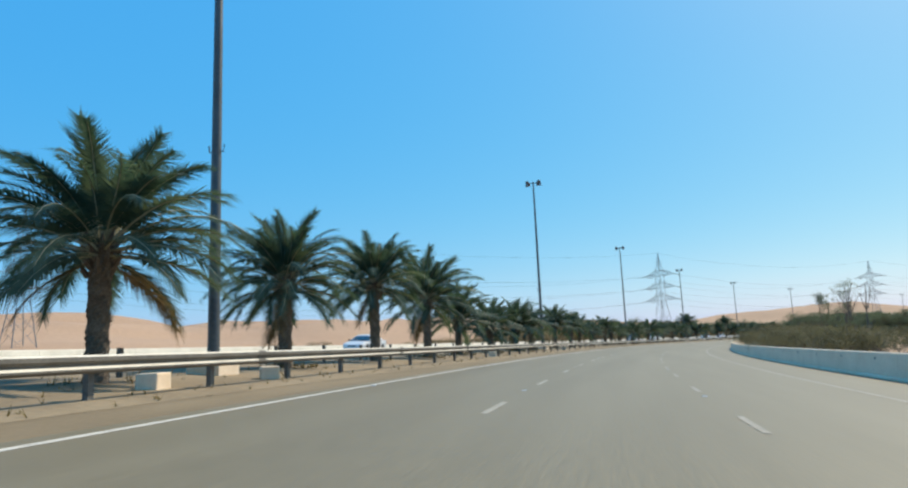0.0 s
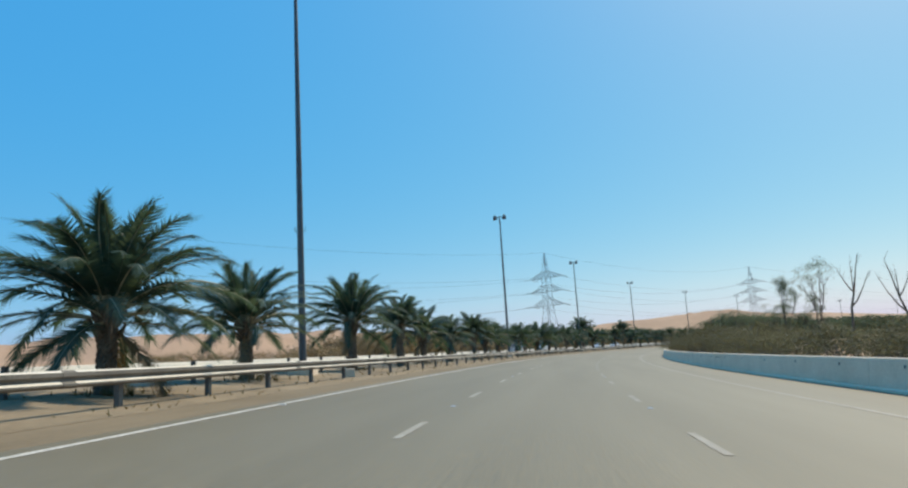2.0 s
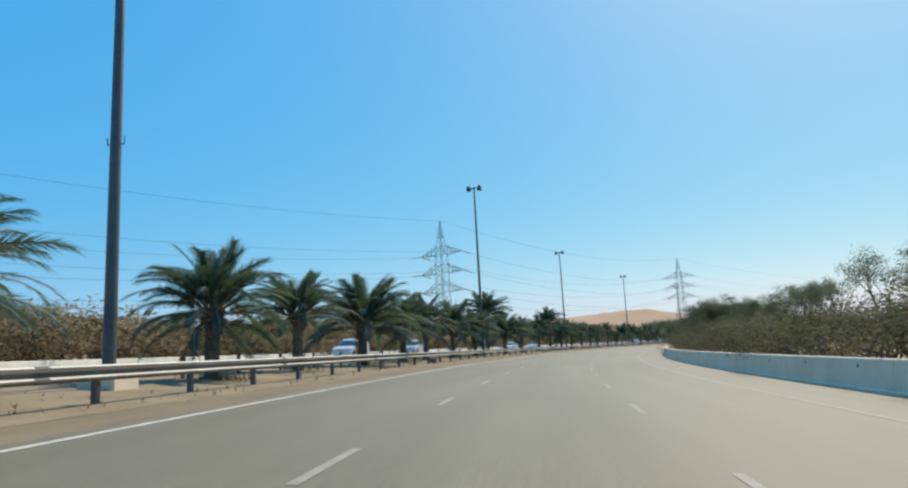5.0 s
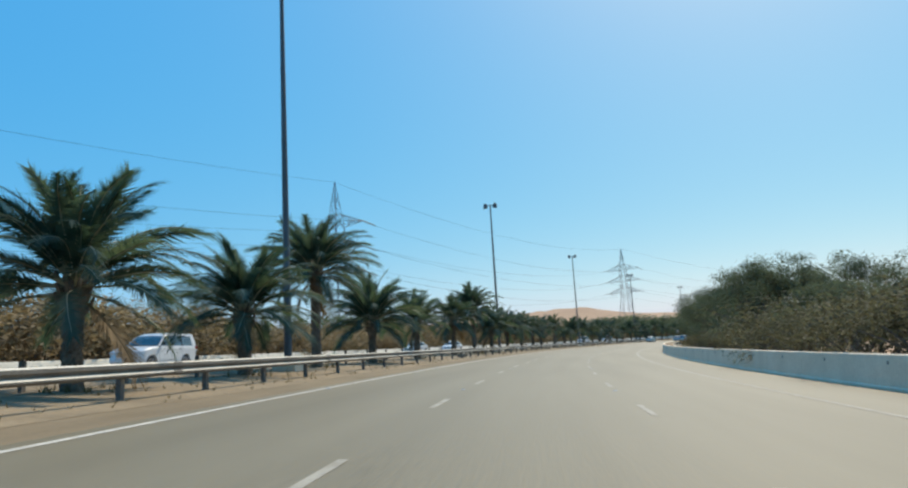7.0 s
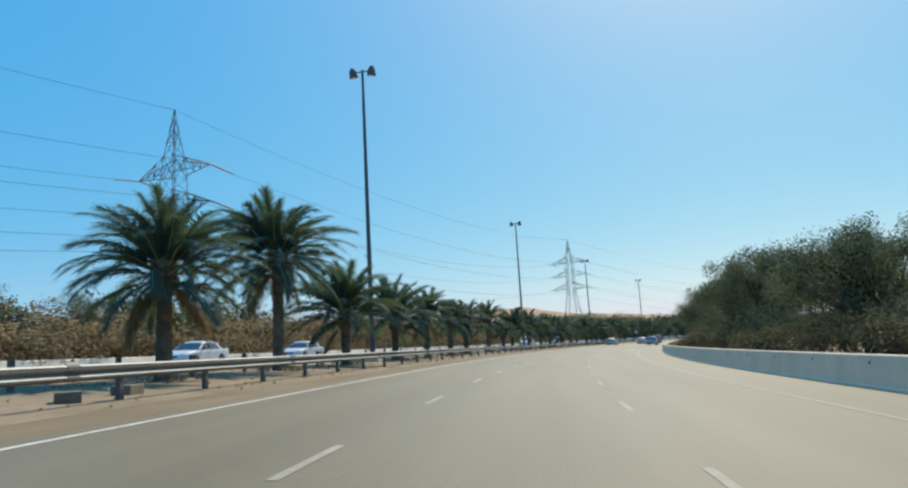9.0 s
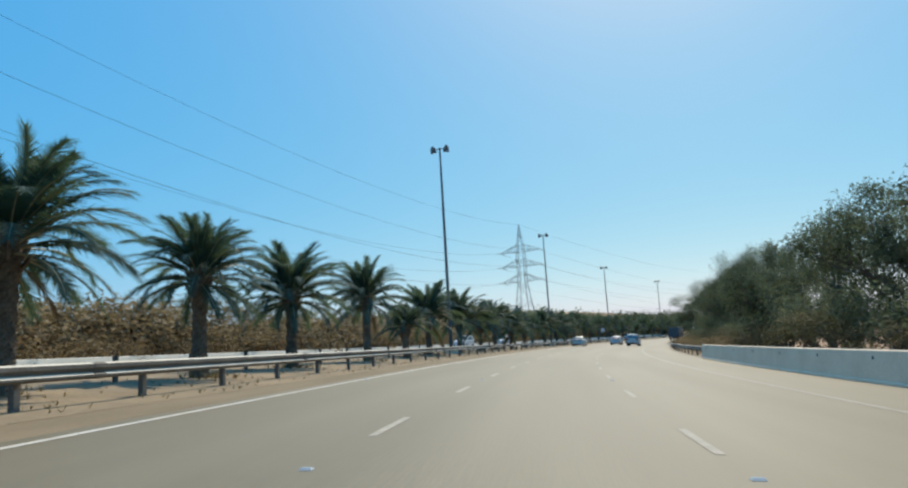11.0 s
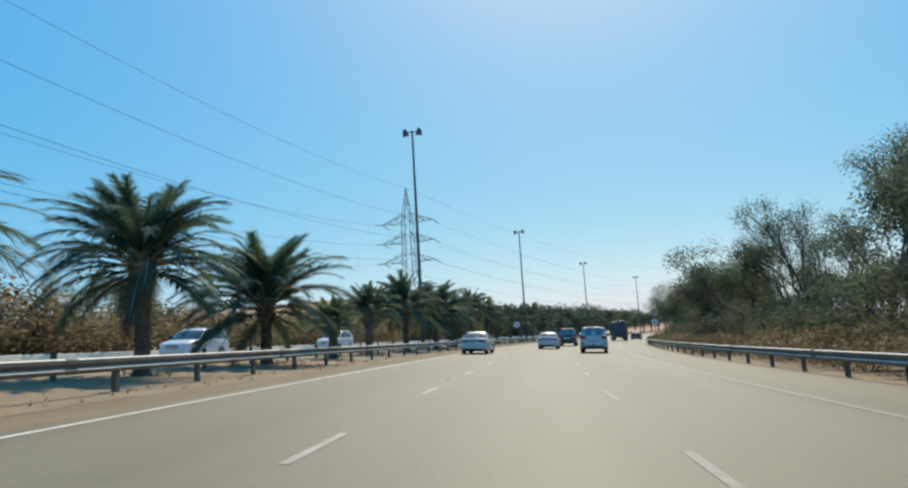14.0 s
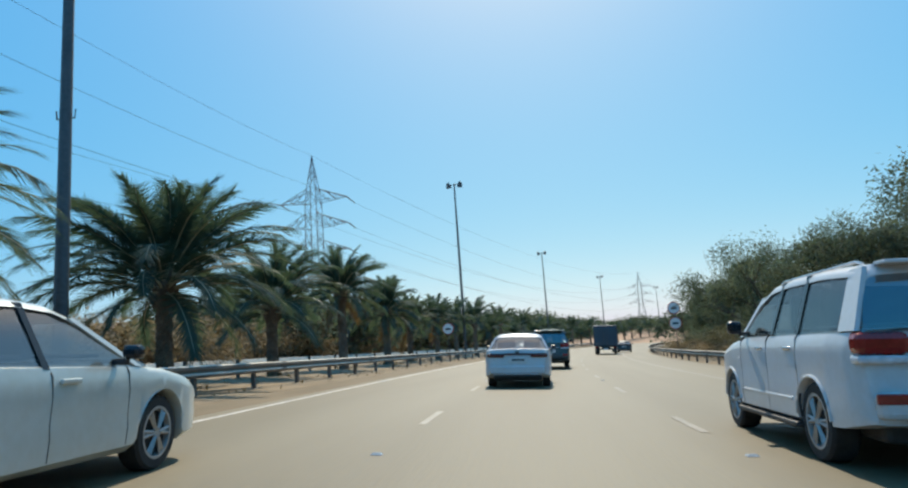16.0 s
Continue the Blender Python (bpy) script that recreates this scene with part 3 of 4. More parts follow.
for i in range(22):
    date_palm(313.5 + 8.6 * i, -9.0 + 0.3 * math.sin(i), 3.5 + 0.9 * math.sin(i * 2.7), 1.0 + 0.1 * math.sin(i * 1.3), 300 + i, CROWNS[i % 3])


# ---- broad trees and shrubs ----
def grow(rng, p, d, length, r, depth, spread, segs, tips, lean):
    pts, rad = [p.copy()], [r]
    for i in range(3 if depth > 1 else 2):
        d = (d + Vector((rng.uniform(-1, 1), rng.uniform(-1, 1), rng.uniform(-0.6, 0.7))) * 0.22 + Vector((0, 0, lean))).normalized()
        p = p + d * (length / (3 if depth > 1 else 2))
        pts.append(p.copy())
        rad.append(r * (1 - 0.10 * (i + 1)))
    if depth or r > 0.0125:
        segs.append(tube(pts, rad, 5 if depth > 1 else 3, False))
    if depth == 0:
        tips.append(p)
        return
    if depth <= 2:
        tips.append(pts[2])
    for k in range(rng.choice((2, 3, 3)) if depth > 1 else 3):
        dd = (d + Vector((rng.uniform(-1, 1), rng.uniform(-1, 1), rng.uniform(-0.35, 0.6))) * spread).normalized()
        grow(rng, p, dd, length * rng.uniform(0.62, 0.85), rad[-1] * 0.72, depth - 1, spread, segs, tips, lean)


def leaf_cloud(rng, tips, per, radius, size, slim, sag):
    """Narrow leaf sprays about the twigs' ends; normals point out of the clump and the crown, as foliage shades."""
    verts, faces, normals = [], [], []
    heart = sum(tips, Vector((0, 0, 0))) / len(tips) - Vector((0, 0, 0.6))
    for t in tips:
        rr = radius * rng.uniform(0.7, 1.15)
        for k in range(int(per * rng.uniform(0.5, 1.4))):
            w, q, rad = rng.uniform(0, 6.2832), rng.uniform(-1, 1), rr * rng.random() ** 0.5
            e = math.sqrt(1 - q * q)
            o3 = Vector((e * math.cos(w), e * math.sin(w), q))
            c = t + Vector((o3.x * rad, o3.y * rad, o3.z * rad * 0.75 - sag * rr * rng.random()))
            a = (Vector((rng.uniform(-1, 1), rng.uniform(-1, 1), rng.uniform(-1, 0.6))) + o3 * 0.5).normalized()
            b = a.cross(Vector((rng.uniform(-1, 1), rng.uniform(-1, 1), rng.uniform(-1, 1)))).normalized()
            l, w = size * rng.uniform(0.6, 1.3), size * slim * rng.uniform(0.7, 1.3)
            nn = (o3 * 0.7 + (c - heart).normalized() * 0.6 + Vector((rng.uniform(-1, 1), rng.uniform(-1, 1), rng.uniform(-1, 1))) * 0.16).normalized()
            o = len(verts)
            verts += [c - b * w, c + b * w, c + a * l]
            normals += [nn] * 3
            faces.append([o, o + 1, o + 2])
    return verts, faces, normals


def tree_kind(seed, stems, trunk, length, depth, spread, per, radius, size, slim, sag, lean=0.05):
    rng = random.Random(seed)
    segs, tips = [], []
    for k in range(stems):
        w = 2 * math.pi * (k + rng.random() * 0.5) / stems
        out = 0.25 if stems == 1 else 0.75
        d = Vector((math.cos(w) * out, math.sin(w) * out, 1)).normalized()
        grow(rng, Vector((math.cos(w) * 0.12 * (stems > 1), math.sin(w) * 0.12 * (stems > 1), -0.3)), d, length, trunk, depth, spread, segs, tips, lean)
    zs = max(t.z for t in tips)
    return joined(segs), leaf_cloud(rng, tips, per, radius, size, slim, sag), zs


def tree_meshes(name, leaf, *args):
    wood, leaves, top = tree_kind(*args)
    crown = mesh_of(name, leaves[0], leaves[1], leaf)
    crown.polygons.foreach_set("use_smooth", [True] * len(crown.polygons))
    crown.normals_split_custom_set_from_vertices(leaves[2])
    return mesh_of("trunk", *wood, M_BARK), crown, top


GHAF = [tree_meshes("crown", M_LEAF, sd, st, 0.16, 2.0, 4, 0.75, 104, 0.62, 0.108, 0.21, 0.4, 0.02) for sd, st in ((1, 2), (2, 3), (3, 2), (4, 3))]
SHRUB = [tree_meshes("crown", M_LEAF_OLIVE, sd, 5, 0.04, 1.1, 2, 0.9, 52, 0.52, 0.098, 0.2, 0.25, 0.03) for sd in (21, 22, 23)]
SHRUB_FINE = [tree_meshes("crown", M_LEAF_OLIVE, sd, 5, 0.04, 1.1, 2, 0.9, 60, 0.52, 0.088, 0.2, 0.25, 0.03) for sd in (21, 22, 23)]
SCRUB = [tree_meshes("crown", M_LEAF_DUSTY, sd, 5, 0.04, 1.1, 2, 0.9, 46, 0.64, 0.14, 0.21, 0.35, 0.03) for sd in (24, 25, 26)]
SPARSE = [tree_meshes("crown", M_LEAF, sd, 2, 0.12, 2.0, 4, 0.6, 28, 0.45, 0.12, 0.18, 0.25, 0.09) for sd in (31, 32)]
LACY = [tree_meshes("crown", M_LEAF, sd, st, 0.17, 2.3, 4, 0.62, 82, 0.52, 0.082, 0.2, 0.6, 0.05) for sd, st in ((7, 2), (8, 2))]
SLIM = [tree_meshes("crown", M_LEAF, sd, 1, 0.11, 2.3, 4, 0.55, per, 0.40, 0.115, 0.18, 0.3, 0.10) for sd, per in ((33, 46), (34, 16), (35, 40))]
THICKET = [tree_meshes("crown", M_LEAF, sd, 5, 0.06, 1.45, 3, 0.8, 24, 0.64, 0.15, 0.19, 0.3, 0.03) for sd in (61, 62, 63)]
DISTANT = [tree_meshes("crown", M_LEAF, sd, 4, 0.12, 1.9, 2, 0.8, 44, 1.1, 0.32, 0.24, 0.5, 0.03) for sd in (41, 42, 43)]


def forked_wood(seed):
    """A dead tree: a bent stem that forks into a few long curved limbs with short twigs."""
    rng = random.Random(seed)
    stem = [Vector(p) for p in ((0, 0, -0.3), (-0.05, 0.05, 2.2), (0.1, 0, 4.6), (0.5, 0.1, 5.9), (0.8, 0, 7.6), (1.2, 0.1, 9.2))]
    limbs = [(stem, 0.15)]
    for k, (w, reach, rise) in enumerate(((0.3, 2.0, 3.0), (2.9, 1.0, 2.0), (4.4, 0.9, 2.4))):
        out = Vector((math.cos(w), math.sin(w), 0))
        limbs.append(([stem[2 + (k > 0)] + out * reach * f + Vector((0, 0, rise * f ** 1.4)) for f in (0, 0.3, 0.65, 1.0)], 0.085))
    chunks = []
    for pts, r in limbs:
        chunks.append(tube(pts, [r * (1 - 0.85 * i / (len(pts) - 1)) for i in range(len(pts))], 6))
        for j in range(4):
            a, b = pts[-2], pts[-1]
            o = a.lerp(b, rng.random())
            d = (b - a).normalized() + Vector((rng.uniform(-1, 1), rng.uniform(-1, 1), rng.uniform(0, 0.6))) * 0.9
            chunks.append(tube([o, o + d.normalized() * rng.uniform(0.4, 0.9)], [0.022, 0.008], 3))
    return mesh_of("trunk", *joined(chunks), M_BARK), None, 8.8


BARE = [forked_wood(51), forked_wood(52)]


def plant(kind, name, s, lat, height, label, category, group, rng, wide=1.0, h0=0.0, turn=None):
    trunk, crown, top = kind
    k = height / (top + 0.4)
    any_way = rng.uniform(0, 360)
    m = road_pose(s, lat, h0, any_way if turn is None else turn, bank=False)
    ob = thing(name, label, category, group, m=m @ Matrix.Diagonal((k * wide, k * wide, k, 1)))
    part("trunk", trunk, ob)
    if crown:
        part("crown", crown, ob, "uneven crown of small grey-green leaves")
    return ob


rng = random.Random(5)
# the shoulder's tree belt: low scrub first, then a dense belt of broad trees
s = -60.0
while s < 106:
    low = float(np.interp(s, (8, 30), (0.68, 1.0)))
    plant(SHRUB_FINE[rng.randrange(3)], "roadside_shrub", s, 13.6 + rng.uniform(0, 1.6), rng.uniform(2.8, 3.9) * low, "dense dusty green shrub behind the concrete barrier", "shrub", "roadside shrubs", rng, 1.5)
    if rng.random() < 0.6:
        plant(SHRUB[rng.randrange(3)], "roadside_shrub", s + 1.5, 18.0 + rng.uniform(-1, 3), rng.uniform(3.4, 4.8) * low, "dense dusty green shrub behind the concrete barrier", "shrub", "roadside shrubs", rng, 1.7)
    s += rng.uniform(2.6, 3.6)
for s, lat, h in ((-12, 24, 5.0), (44, 25, 6.2), (54, 24, 7.9), (58, 21.5, 7.0), (72, 22, 7.2), (79, 21, 7.0), (84, 22.5, 7.6), (90, 21, 6.8), (96, 23, 7.2)):
    plant(SPARSE[rng.randrange(2)], "sparse_tree", s, lat, h, "thin half-bare tree with twiggy branches", "tree", "half-bare trees", rng, 1.0)
for i, (s, lat, h, wide) in enumerate(((31, 23.7, 9.6, 0.60), (33, 27.0, 11.9, 0.80), (34, 29.0, 8.0, 0.85))):
    plant(SLIM[i], "sparse_tree", s, lat, h, "slim upright tree with a thin leafy crown", "tree", "half-bare trees", rng, wide)
TREES = [(101, 20.5, 5.4), (107.5, 19.5, 5.8), (114, 18.2, 8.2), (120, 17.6, 8.9), (126, 18, 8.3), (138.5, 17.8, 8.2), (144.5, 18, 8.6), (150, 18.2, 8.0), (160.5, 18.2, 7.6), (166.5, 17.8, 9.9),
         (173.5, 18, 9.9), (181, 18.2, 9.9), (188, 18.4, 9.9), (196, 18.6, 8.8), (221, 18.4, 9.5), (228, 18.4, 9.95), (235, 18.2, 12.2), (240, 17.8, 13.2), (247.5, 18.4, 11.2),
         (254, 18.8, 10.1), (261, 18.6, 9.8), (270, 19.4, 9.1), (278, 18.2, 8.6), (285, 18.4, 9.2), (292, 18.6, 9.1), (300, 18.6, 9.5), (308, 18.7, 9.95), (318, 19.2, 9.2), (329, 19.8, 8.6), (342, 20.4, 8.0), (360, 21, 7.4)]
# one tall narrow tree stands above the rest
plant(GHAF[1], "broad_tree", 207, 19.0, 10.4, "tall narrow grey-green tree with a dense crown", "tree", "roadside trees", rng, 0.6)
GAPS = ((129, 135), (153, 157.5), (210, 216))
for i, (s, lat, h) in enumerate(TREES):
    if h > 10:
        plant(LACY[i % 2], "broad_tree", s, lat + 1.0, h * 0.9, "tall grey-green tree with a thin lacy top", "tree", "roadside trees", rng, 0.82)
    else:
        plant(GHAF[i % 4], "broad_tree", s, lat + 1.3, h * 0.95, "broad grey-green tree with a dense drooping crown", "tree", "roadside trees", rng, 1.02)
s = 106.0
while s < 400:
    plant(THICKET[rng.randrange(3)], "roadside_shrub", s, 17.0 + rng.uniform(0, 1.5) + (2 if s > 300 else 0), rng.uniform(3.4, 5.2) * (0.6 if any(a < s < b for a, b in GAPS) else 1), "dense grey-green thicket below roadside trees", "shrub", "roadside thicket", rng, 1.15)
    s += rng.uniform(3.8, 5.0)
s = 193.0
while s < 330:
    plant(SCRUB[rng.randrange(3)], "roadside_shrub", s, 13.2 + rng.uniform(-0.4, 0.9), rng.uniform(1.0, 1.7), "low dry brown shrub behind the guard rail", "shrub", "roadside thicket", rng, 1.7)
    s += rng.uniform(2.2, 3.4)
s = 106.0
while s < 318:
    plant(SHRUB[rng.randrange(3)], "roadside_shrub", s, 15.6 + rng.uniform(0, 0.8), rng.uniform(2.0, 3.2), "low dusty green shrub in front of the thicket", "shrub", "roadside thicket", rng, 1.6)
    s += rng.uniform(3.6, 4.6)
for i, (s, lat, h, turn) in enumerate(((11, 25.3, 9.2, 0), (-3, 24.5, 7.2, 175), (-24, 22, 6.8, 60))):
    plant(BARE[i % 2], "bare_tree", s, lat, h, "dead leafless tree with forked grey branches", "tree", "bare trees", rng, 1.0, 0.0, turn)
# beyond the opposite carriageway
for s in (-78, -66, -58, -52, -47, -33, -26, -17, -12):
    plant(SCRUB[rng.randrange(3)], "desert_shrub", s + 30, -36 + rng.uniform(-8, 2), rng.uniform(1.2, 2.2), "low round desert shrub on the sand", "shrub", "desert shrubs", rng, 1.2, -0.9)
s = -8.0
while s < 345:
    plant(SCRUB[rng.randrange(3)], "desert_shrub", s, -28.5 + rng.uniform(-1.5, 0.5), rng.uniform(2.4, 3.8) if s > 30 else rng.uniform(1.4, 2.6), "brown-green desert shrub beyond the far barrier", "shrub", "desert shrubs", rng, 1.7, -0.4)
    if s > 36:
        plant(SCRUB[rng.randrange(3)], "desert_shrub", s + 1.7, -33 + rng.uniform(-3, 1), rng.uniform(4.4, 6.8), "tall brown-green desert shrub beyond the far barrier", "shrub", "desert shrubs", rng, 1.75, -0.9)
    s += rng.uniform(3.0, 4.0)
for i, s in enumerate((62, 74, 96, 118, 127, 146, 158, 176, 188, 203, 219, 236, 252, 268, 284, 301, 318, 336)):
    plant(SPARSE[i % 2], "desert_tree", s, -38 + rng.uniform(-5, 3), rng.uniform(6.5, 9.0), "grey-green desert tree behind the scrub", "tree", "desert trees", rng, 1.0, -1.1)

for i, (s, lat, h) in enumerate(((158, -36.5, 7.6), (146, -35.5, 6.4), (173, -40, 7.8), (226, -38, 7.4), (246, -37, 7.0))):
    plant(DISTANT[i % 3], "desert_tree", s, lat, h, "round dark green tree behind the scrub", "tree", "desert trees", rng, 0.9, -1.1)

# the far bend closes with a belt of trees on both sides
for i in range(40):
    s = 318 + 7.4 * i
    plant(DISTANT[i % 3], "distant_tree", s, -29 + rng.uniform(-3, 1.5), rng.uniform(5.5, 9.0), "dark green tree at the far bend of the road", "tree", "distant trees", rng, 1.3, -0.5)
    plant(DISTANT[(i + 1) % 3], "distant_tree", s + 3, -38 + rng.uniform(-4, 3), rng.uniform(8.0, 11.5), "dark green tree at the far bend of the road", "tree", "distant trees", rng, 1.3, -1.0)
    if i % 2 == 0 and s > 380:
        plant(DISTANT[i % 3], "distant_tree", s, 18 + rng.uniform(0, 5), rng.uniform(6.0, 8.5), "dark green tree at the far bend of the road", "tree", "distant trees", rng, 1.4)

# dry weeds and litter of the median
verts, faces = [], []
for k in range(2600):
    p = at(rng.uniform(-110, 330), rng.choice((rng.uniform(-12, -6.4), rng.uniform(-6.4, -5.3), rng.gauss(-9, 0.9))), 0.0)
    for j in range(5):
        w = rng.uniform(0, 6.28)
        d = Vector((math.cos(w), math.sin(w), rng.uniform(0.6, 1.6))).normalized() * rng.uniform(0.06, 0.2)
        q = Vector((-math.sin(w), math.cos(w), 0)) * 0.012
        o = len(verts)
        verts += [p - q, p + q, p + d]
        faces.append([o, o + 1, o + 2])
for i, (s0, _, _) in enumerate(PALMS):
    for k in range(rng.choice((8, 20, 45))):
        p = at(s0 + rng.gauss(0, 0.5), -9.0 + 0.25 * math.sin(i * 2.1) + rng.gauss(0.25, 0.5), 0.02)
        for j in range(6):
            w = rng.uniform(0, 6.28)
            d = Vector((math.cos(w), math.sin(w), rng.uniform(0.8, 2.2))).normalized() * rng.uniform(0.12, 0.4)
            q = Vector((-math.sin(w), math.cos(w), 0)) * 0.013
            o = len(verts)
            verts += [p - q, p + q, p + d]
            faces.append([o, o + 1, o + 2])
tagged(new("weeds", mesh_of("weeds", verts, faces, M_WEED)), "sparse dry weeds in the median soil", "weeds", kind="stuff")
# ---- power line ----
ARMS = (28.5, 23.2, 17.9)
REACH = 7.4


def half_width(z):
    if z < 17:
        return 3.4 + (1.35 - 3.4) * z / 17
    if z < 29.3:
        return 1.35 - 0.1 * (z - 17) / 12.3
    return 1.25 * max(0.03, (38.5 - z) / 9.2)


def pylon(x, y, z0, az, scale=1.0):
    m = Matrix.Translation((x, y, z0)) @ Matrix.Rotation(radians(-az), 4, "Z") @ Matrix.Scale(scale, 4)
    tower = thing("pylon", "grey lattice steel power pylon with three pairs of arms", "pylon", "power pylons", m=m)
    levels = [0, 4.5, 8.5, 12, 15, 17.5, 19.6, 21.7, 23.8, 25.9, 28, 31, 33.2, 35.2, 36.8, 38.4]
    corner = lambda z, i: Vector((half_width(z) * (1 if i in (0, 3) else -1), half_width(z) * (1 if i < 2 else -1), z))
    for i in range(4):
        part("leg", mesh_of("leg", *tube([corner(z, i) for z in levels], [0.15 - 0.0026 * z for z in levels], 4), M_LATTICE), tower)
        j = (i + 1) % 4
        zig, zag = [corner(levels[0], i)], [corner(levels[0], j)]
        for k, z in enumerate(levels[1:]):
            zig += [corner(z, j), corner(z, i)]
            zag.append(corner(z, i if k % 2 == 0 else j))
        part("bracing", mesh_of("bracing", *tube(zig, 0.058, 4), M_LATTICE), tower)
        part("diagonal", mesh_of("diagonal", *tube(zag, 0.055, 4), M_LATTICE), tower)
    for z in ARMS:
        for side in (-1, 1):
            tip = Vector((side * REACH, 0, z + 0.3))
            w0, w1 = half_width(z), half_width(z + 2.7)
            path = []
            for fy in (-1, 1):
                lo, hi = Vector((side * w0, fy * w0, z)), Vector((side * w1, fy * w1, z + 2.7))
                web = [hi, lo.lerp(tip, 0.3), hi.lerp(tip, 0.3), lo.lerp(tip, 0.6), hi.lerp(tip, 0.6), tip]
                path += [lo, tip] + web if fy < 0 else [tip] + web + [lo]
            arm = part("crossarm", mesh_of("crossarm", *tube(path, 0.075, 4), M_LATTICE), tower)
            for end in (-1, 1):
                pts = [(side * REACH, end * 0.23 * k, z + 0.28 - 0.03 * k) for k in range(19)]
                part("insulator", mesh_of("insulator", *tube(pts, [0.14 if k % 2 else 0.09 for k in range(19)], 6), M_POLE), arm)
    return m


ends = [(-100, 162, 1.0, 30), (96.4, 283.6, 0.0, 57), (260.8, 392.3, 5.0, 62), (595, 493, 8.0, 72), (930, 600, 10.0, 72)]
POSES = [pylon(*e) for e in ends]
for a, b in zip(POSES, POSES[1:]):
    spots = [(side * REACH, 4.14, z - 0.26) for z in ARMS for side in (-1, 1)] + [(0, 0, 38.4)]
    # the strings that face each other carry the line
    flip = 1 if (a @ Vector((0, 4, 20)) - b.translation).length < (a @ Vector((0, -4, 20)) - b.translation).length else -1
    for x, y, z in spots:
        p, q = a @ Vector((x, flip * y, z)), b @ Vector((x, -flip * y, z))
        sag = (p - q).length * 0.026
        pts = [p.lerp(q, u / 24) - Vector((0, 0, 4 * sag * (u / 24) * (1 - u / 24))) for u in range(25)]
        ob = new("power_line", mesh_of("power_line", *tube(pts, 0.022, 4), M_WIRE))
        tagged(ob, "thin dark sagging power line between two pylons", "power line", "power lines")
# ---- vehicles ----
def paint(name, col, flake=0.0):
    m = material(name, (col[0] * 0.90, col[1] * 0.88, col[2] * 0.84), col, 0.35, 1.4, 9, 0.0, metal=flake, coat=0.5)
    return m


M_WHITE = paint("white_car_paint", (0.64, 0.65, 0.66))
M_SILVER = paint("silver_green_car_paint", (0.55, 0.60, 0.58), 0.25)
M_DARK = paint("dark_teal_car_paint", (0.04, 0.065, 0.07), 0.1)
M_TRUCKBLUE = paint("faded_blue_truck_paint", (0.04, 0.075, 0.11))
M_GLASS = bpy.data.materials.new("tinted_car_glass")
M_GLASS.use_nodes = True
gn, gl = M_GLASS.node_tree.nodes, M_GLASS.node_tree.links
see, shine, pane = gn.new("ShaderNodeBsdfTransparent"), gn.new("ShaderNodeBsdfGlossy"), gn.new("ShaderNodeMixShader")
see.inputs[0].default_value, shine.inputs["Roughness"].default_value, pane.inputs[0].default_value = (0.50, 0.55, 0.58, 1), 0.03, 0.26
gl.new(see.outputs[0], pane.inputs[1])
gl.new(shine.outputs[0], pane.inputs[2])
gl.new(pane.outputs[0], gn["Material Output"].inputs[0])
M_GLOSSBLACK = material("gloss_black_trim", (0.008, 0.008, 0.009), (0.016, 0.016, 0.018), 0.2, 5, 5, 0)
M_SEAT = material("grey_seat_cloth", (0.055, 0.052, 0.05), (0.10, 0.095, 0.09), 0.9, 8, 8, 0.2)
M_TYRE = material("tyre_rubber", (0.018, 0.018, 0.018), (0.04, 0.038, 0.035), 0.85, 6, 6, 0.3)
M_RIM = material("alloy_rim", (0.36, 0.345, 0.32), (0.5, 0.48, 0.45), 0.5, 4, 5, 0, metal=0.5)
M_BLACK = material("black_plastic", (0.02, 0.02, 0.02), (0.045, 0.045, 0.045), 0.6, 5, 5, 0.1)
M_RED = material("red_lamp_lens", (0.22, 0.012, 0.01), (0.34, 0.02, 0.016), 0.15, 6, 4, 0, coat=0.5)
M_DARKRED = material("smoked_lamp_lens", (0.05, 0.012, 0.014), (0.09, 0.016, 0.018), 0.15, 6, 4, 0, coat=0.5)
M_CLEAR = material("clear_lamp_lens", (0.5, 0.52, 0.54), (0.75, 0.76, 0.78), 0.12, 6, 4, 0, coat=0.5)
M_CHROME = material("chrome_trim", (0.55, 0.56, 0.58), (0.68, 0.69, 0.7), 0.18, 5, 4, 0, metal=0.95)
M_PLATE = material("plate_white", (0.62, 0.62, 0.6), (0.72, 0.72, 0.7), 0.5, 5, 4, 0)


def profile(points):
    ys, zs = [p[0] for p in points], [p[1] for p in points]
    return lambda y: float(np.interp(y, ys, zs))


def loft(rings, closed_ends=True, wrap=False):
    n = len(rings[0])
    verts = [p for r in rings for p in r]
    faces = []
    for i in range(len(rings) - 1):
        for j in range(n if wrap else n - 1):
            a, b = i * n + j, i * n + (j + 1) % n
            faces.append([a, b, b + n, a + n])
    if closed_ends:
        faces.append(list(range(n))[::-1])
        faces.append([(len(rings) - 1) * n + j for j in range(n)])
    return verts, faces


def mirrored(half):
    """Half a section from the lower middle over the right to the upper middle, made whole."""
    return half + [(-x, y, z) for x, y, z in reversed(half[1:-1])]


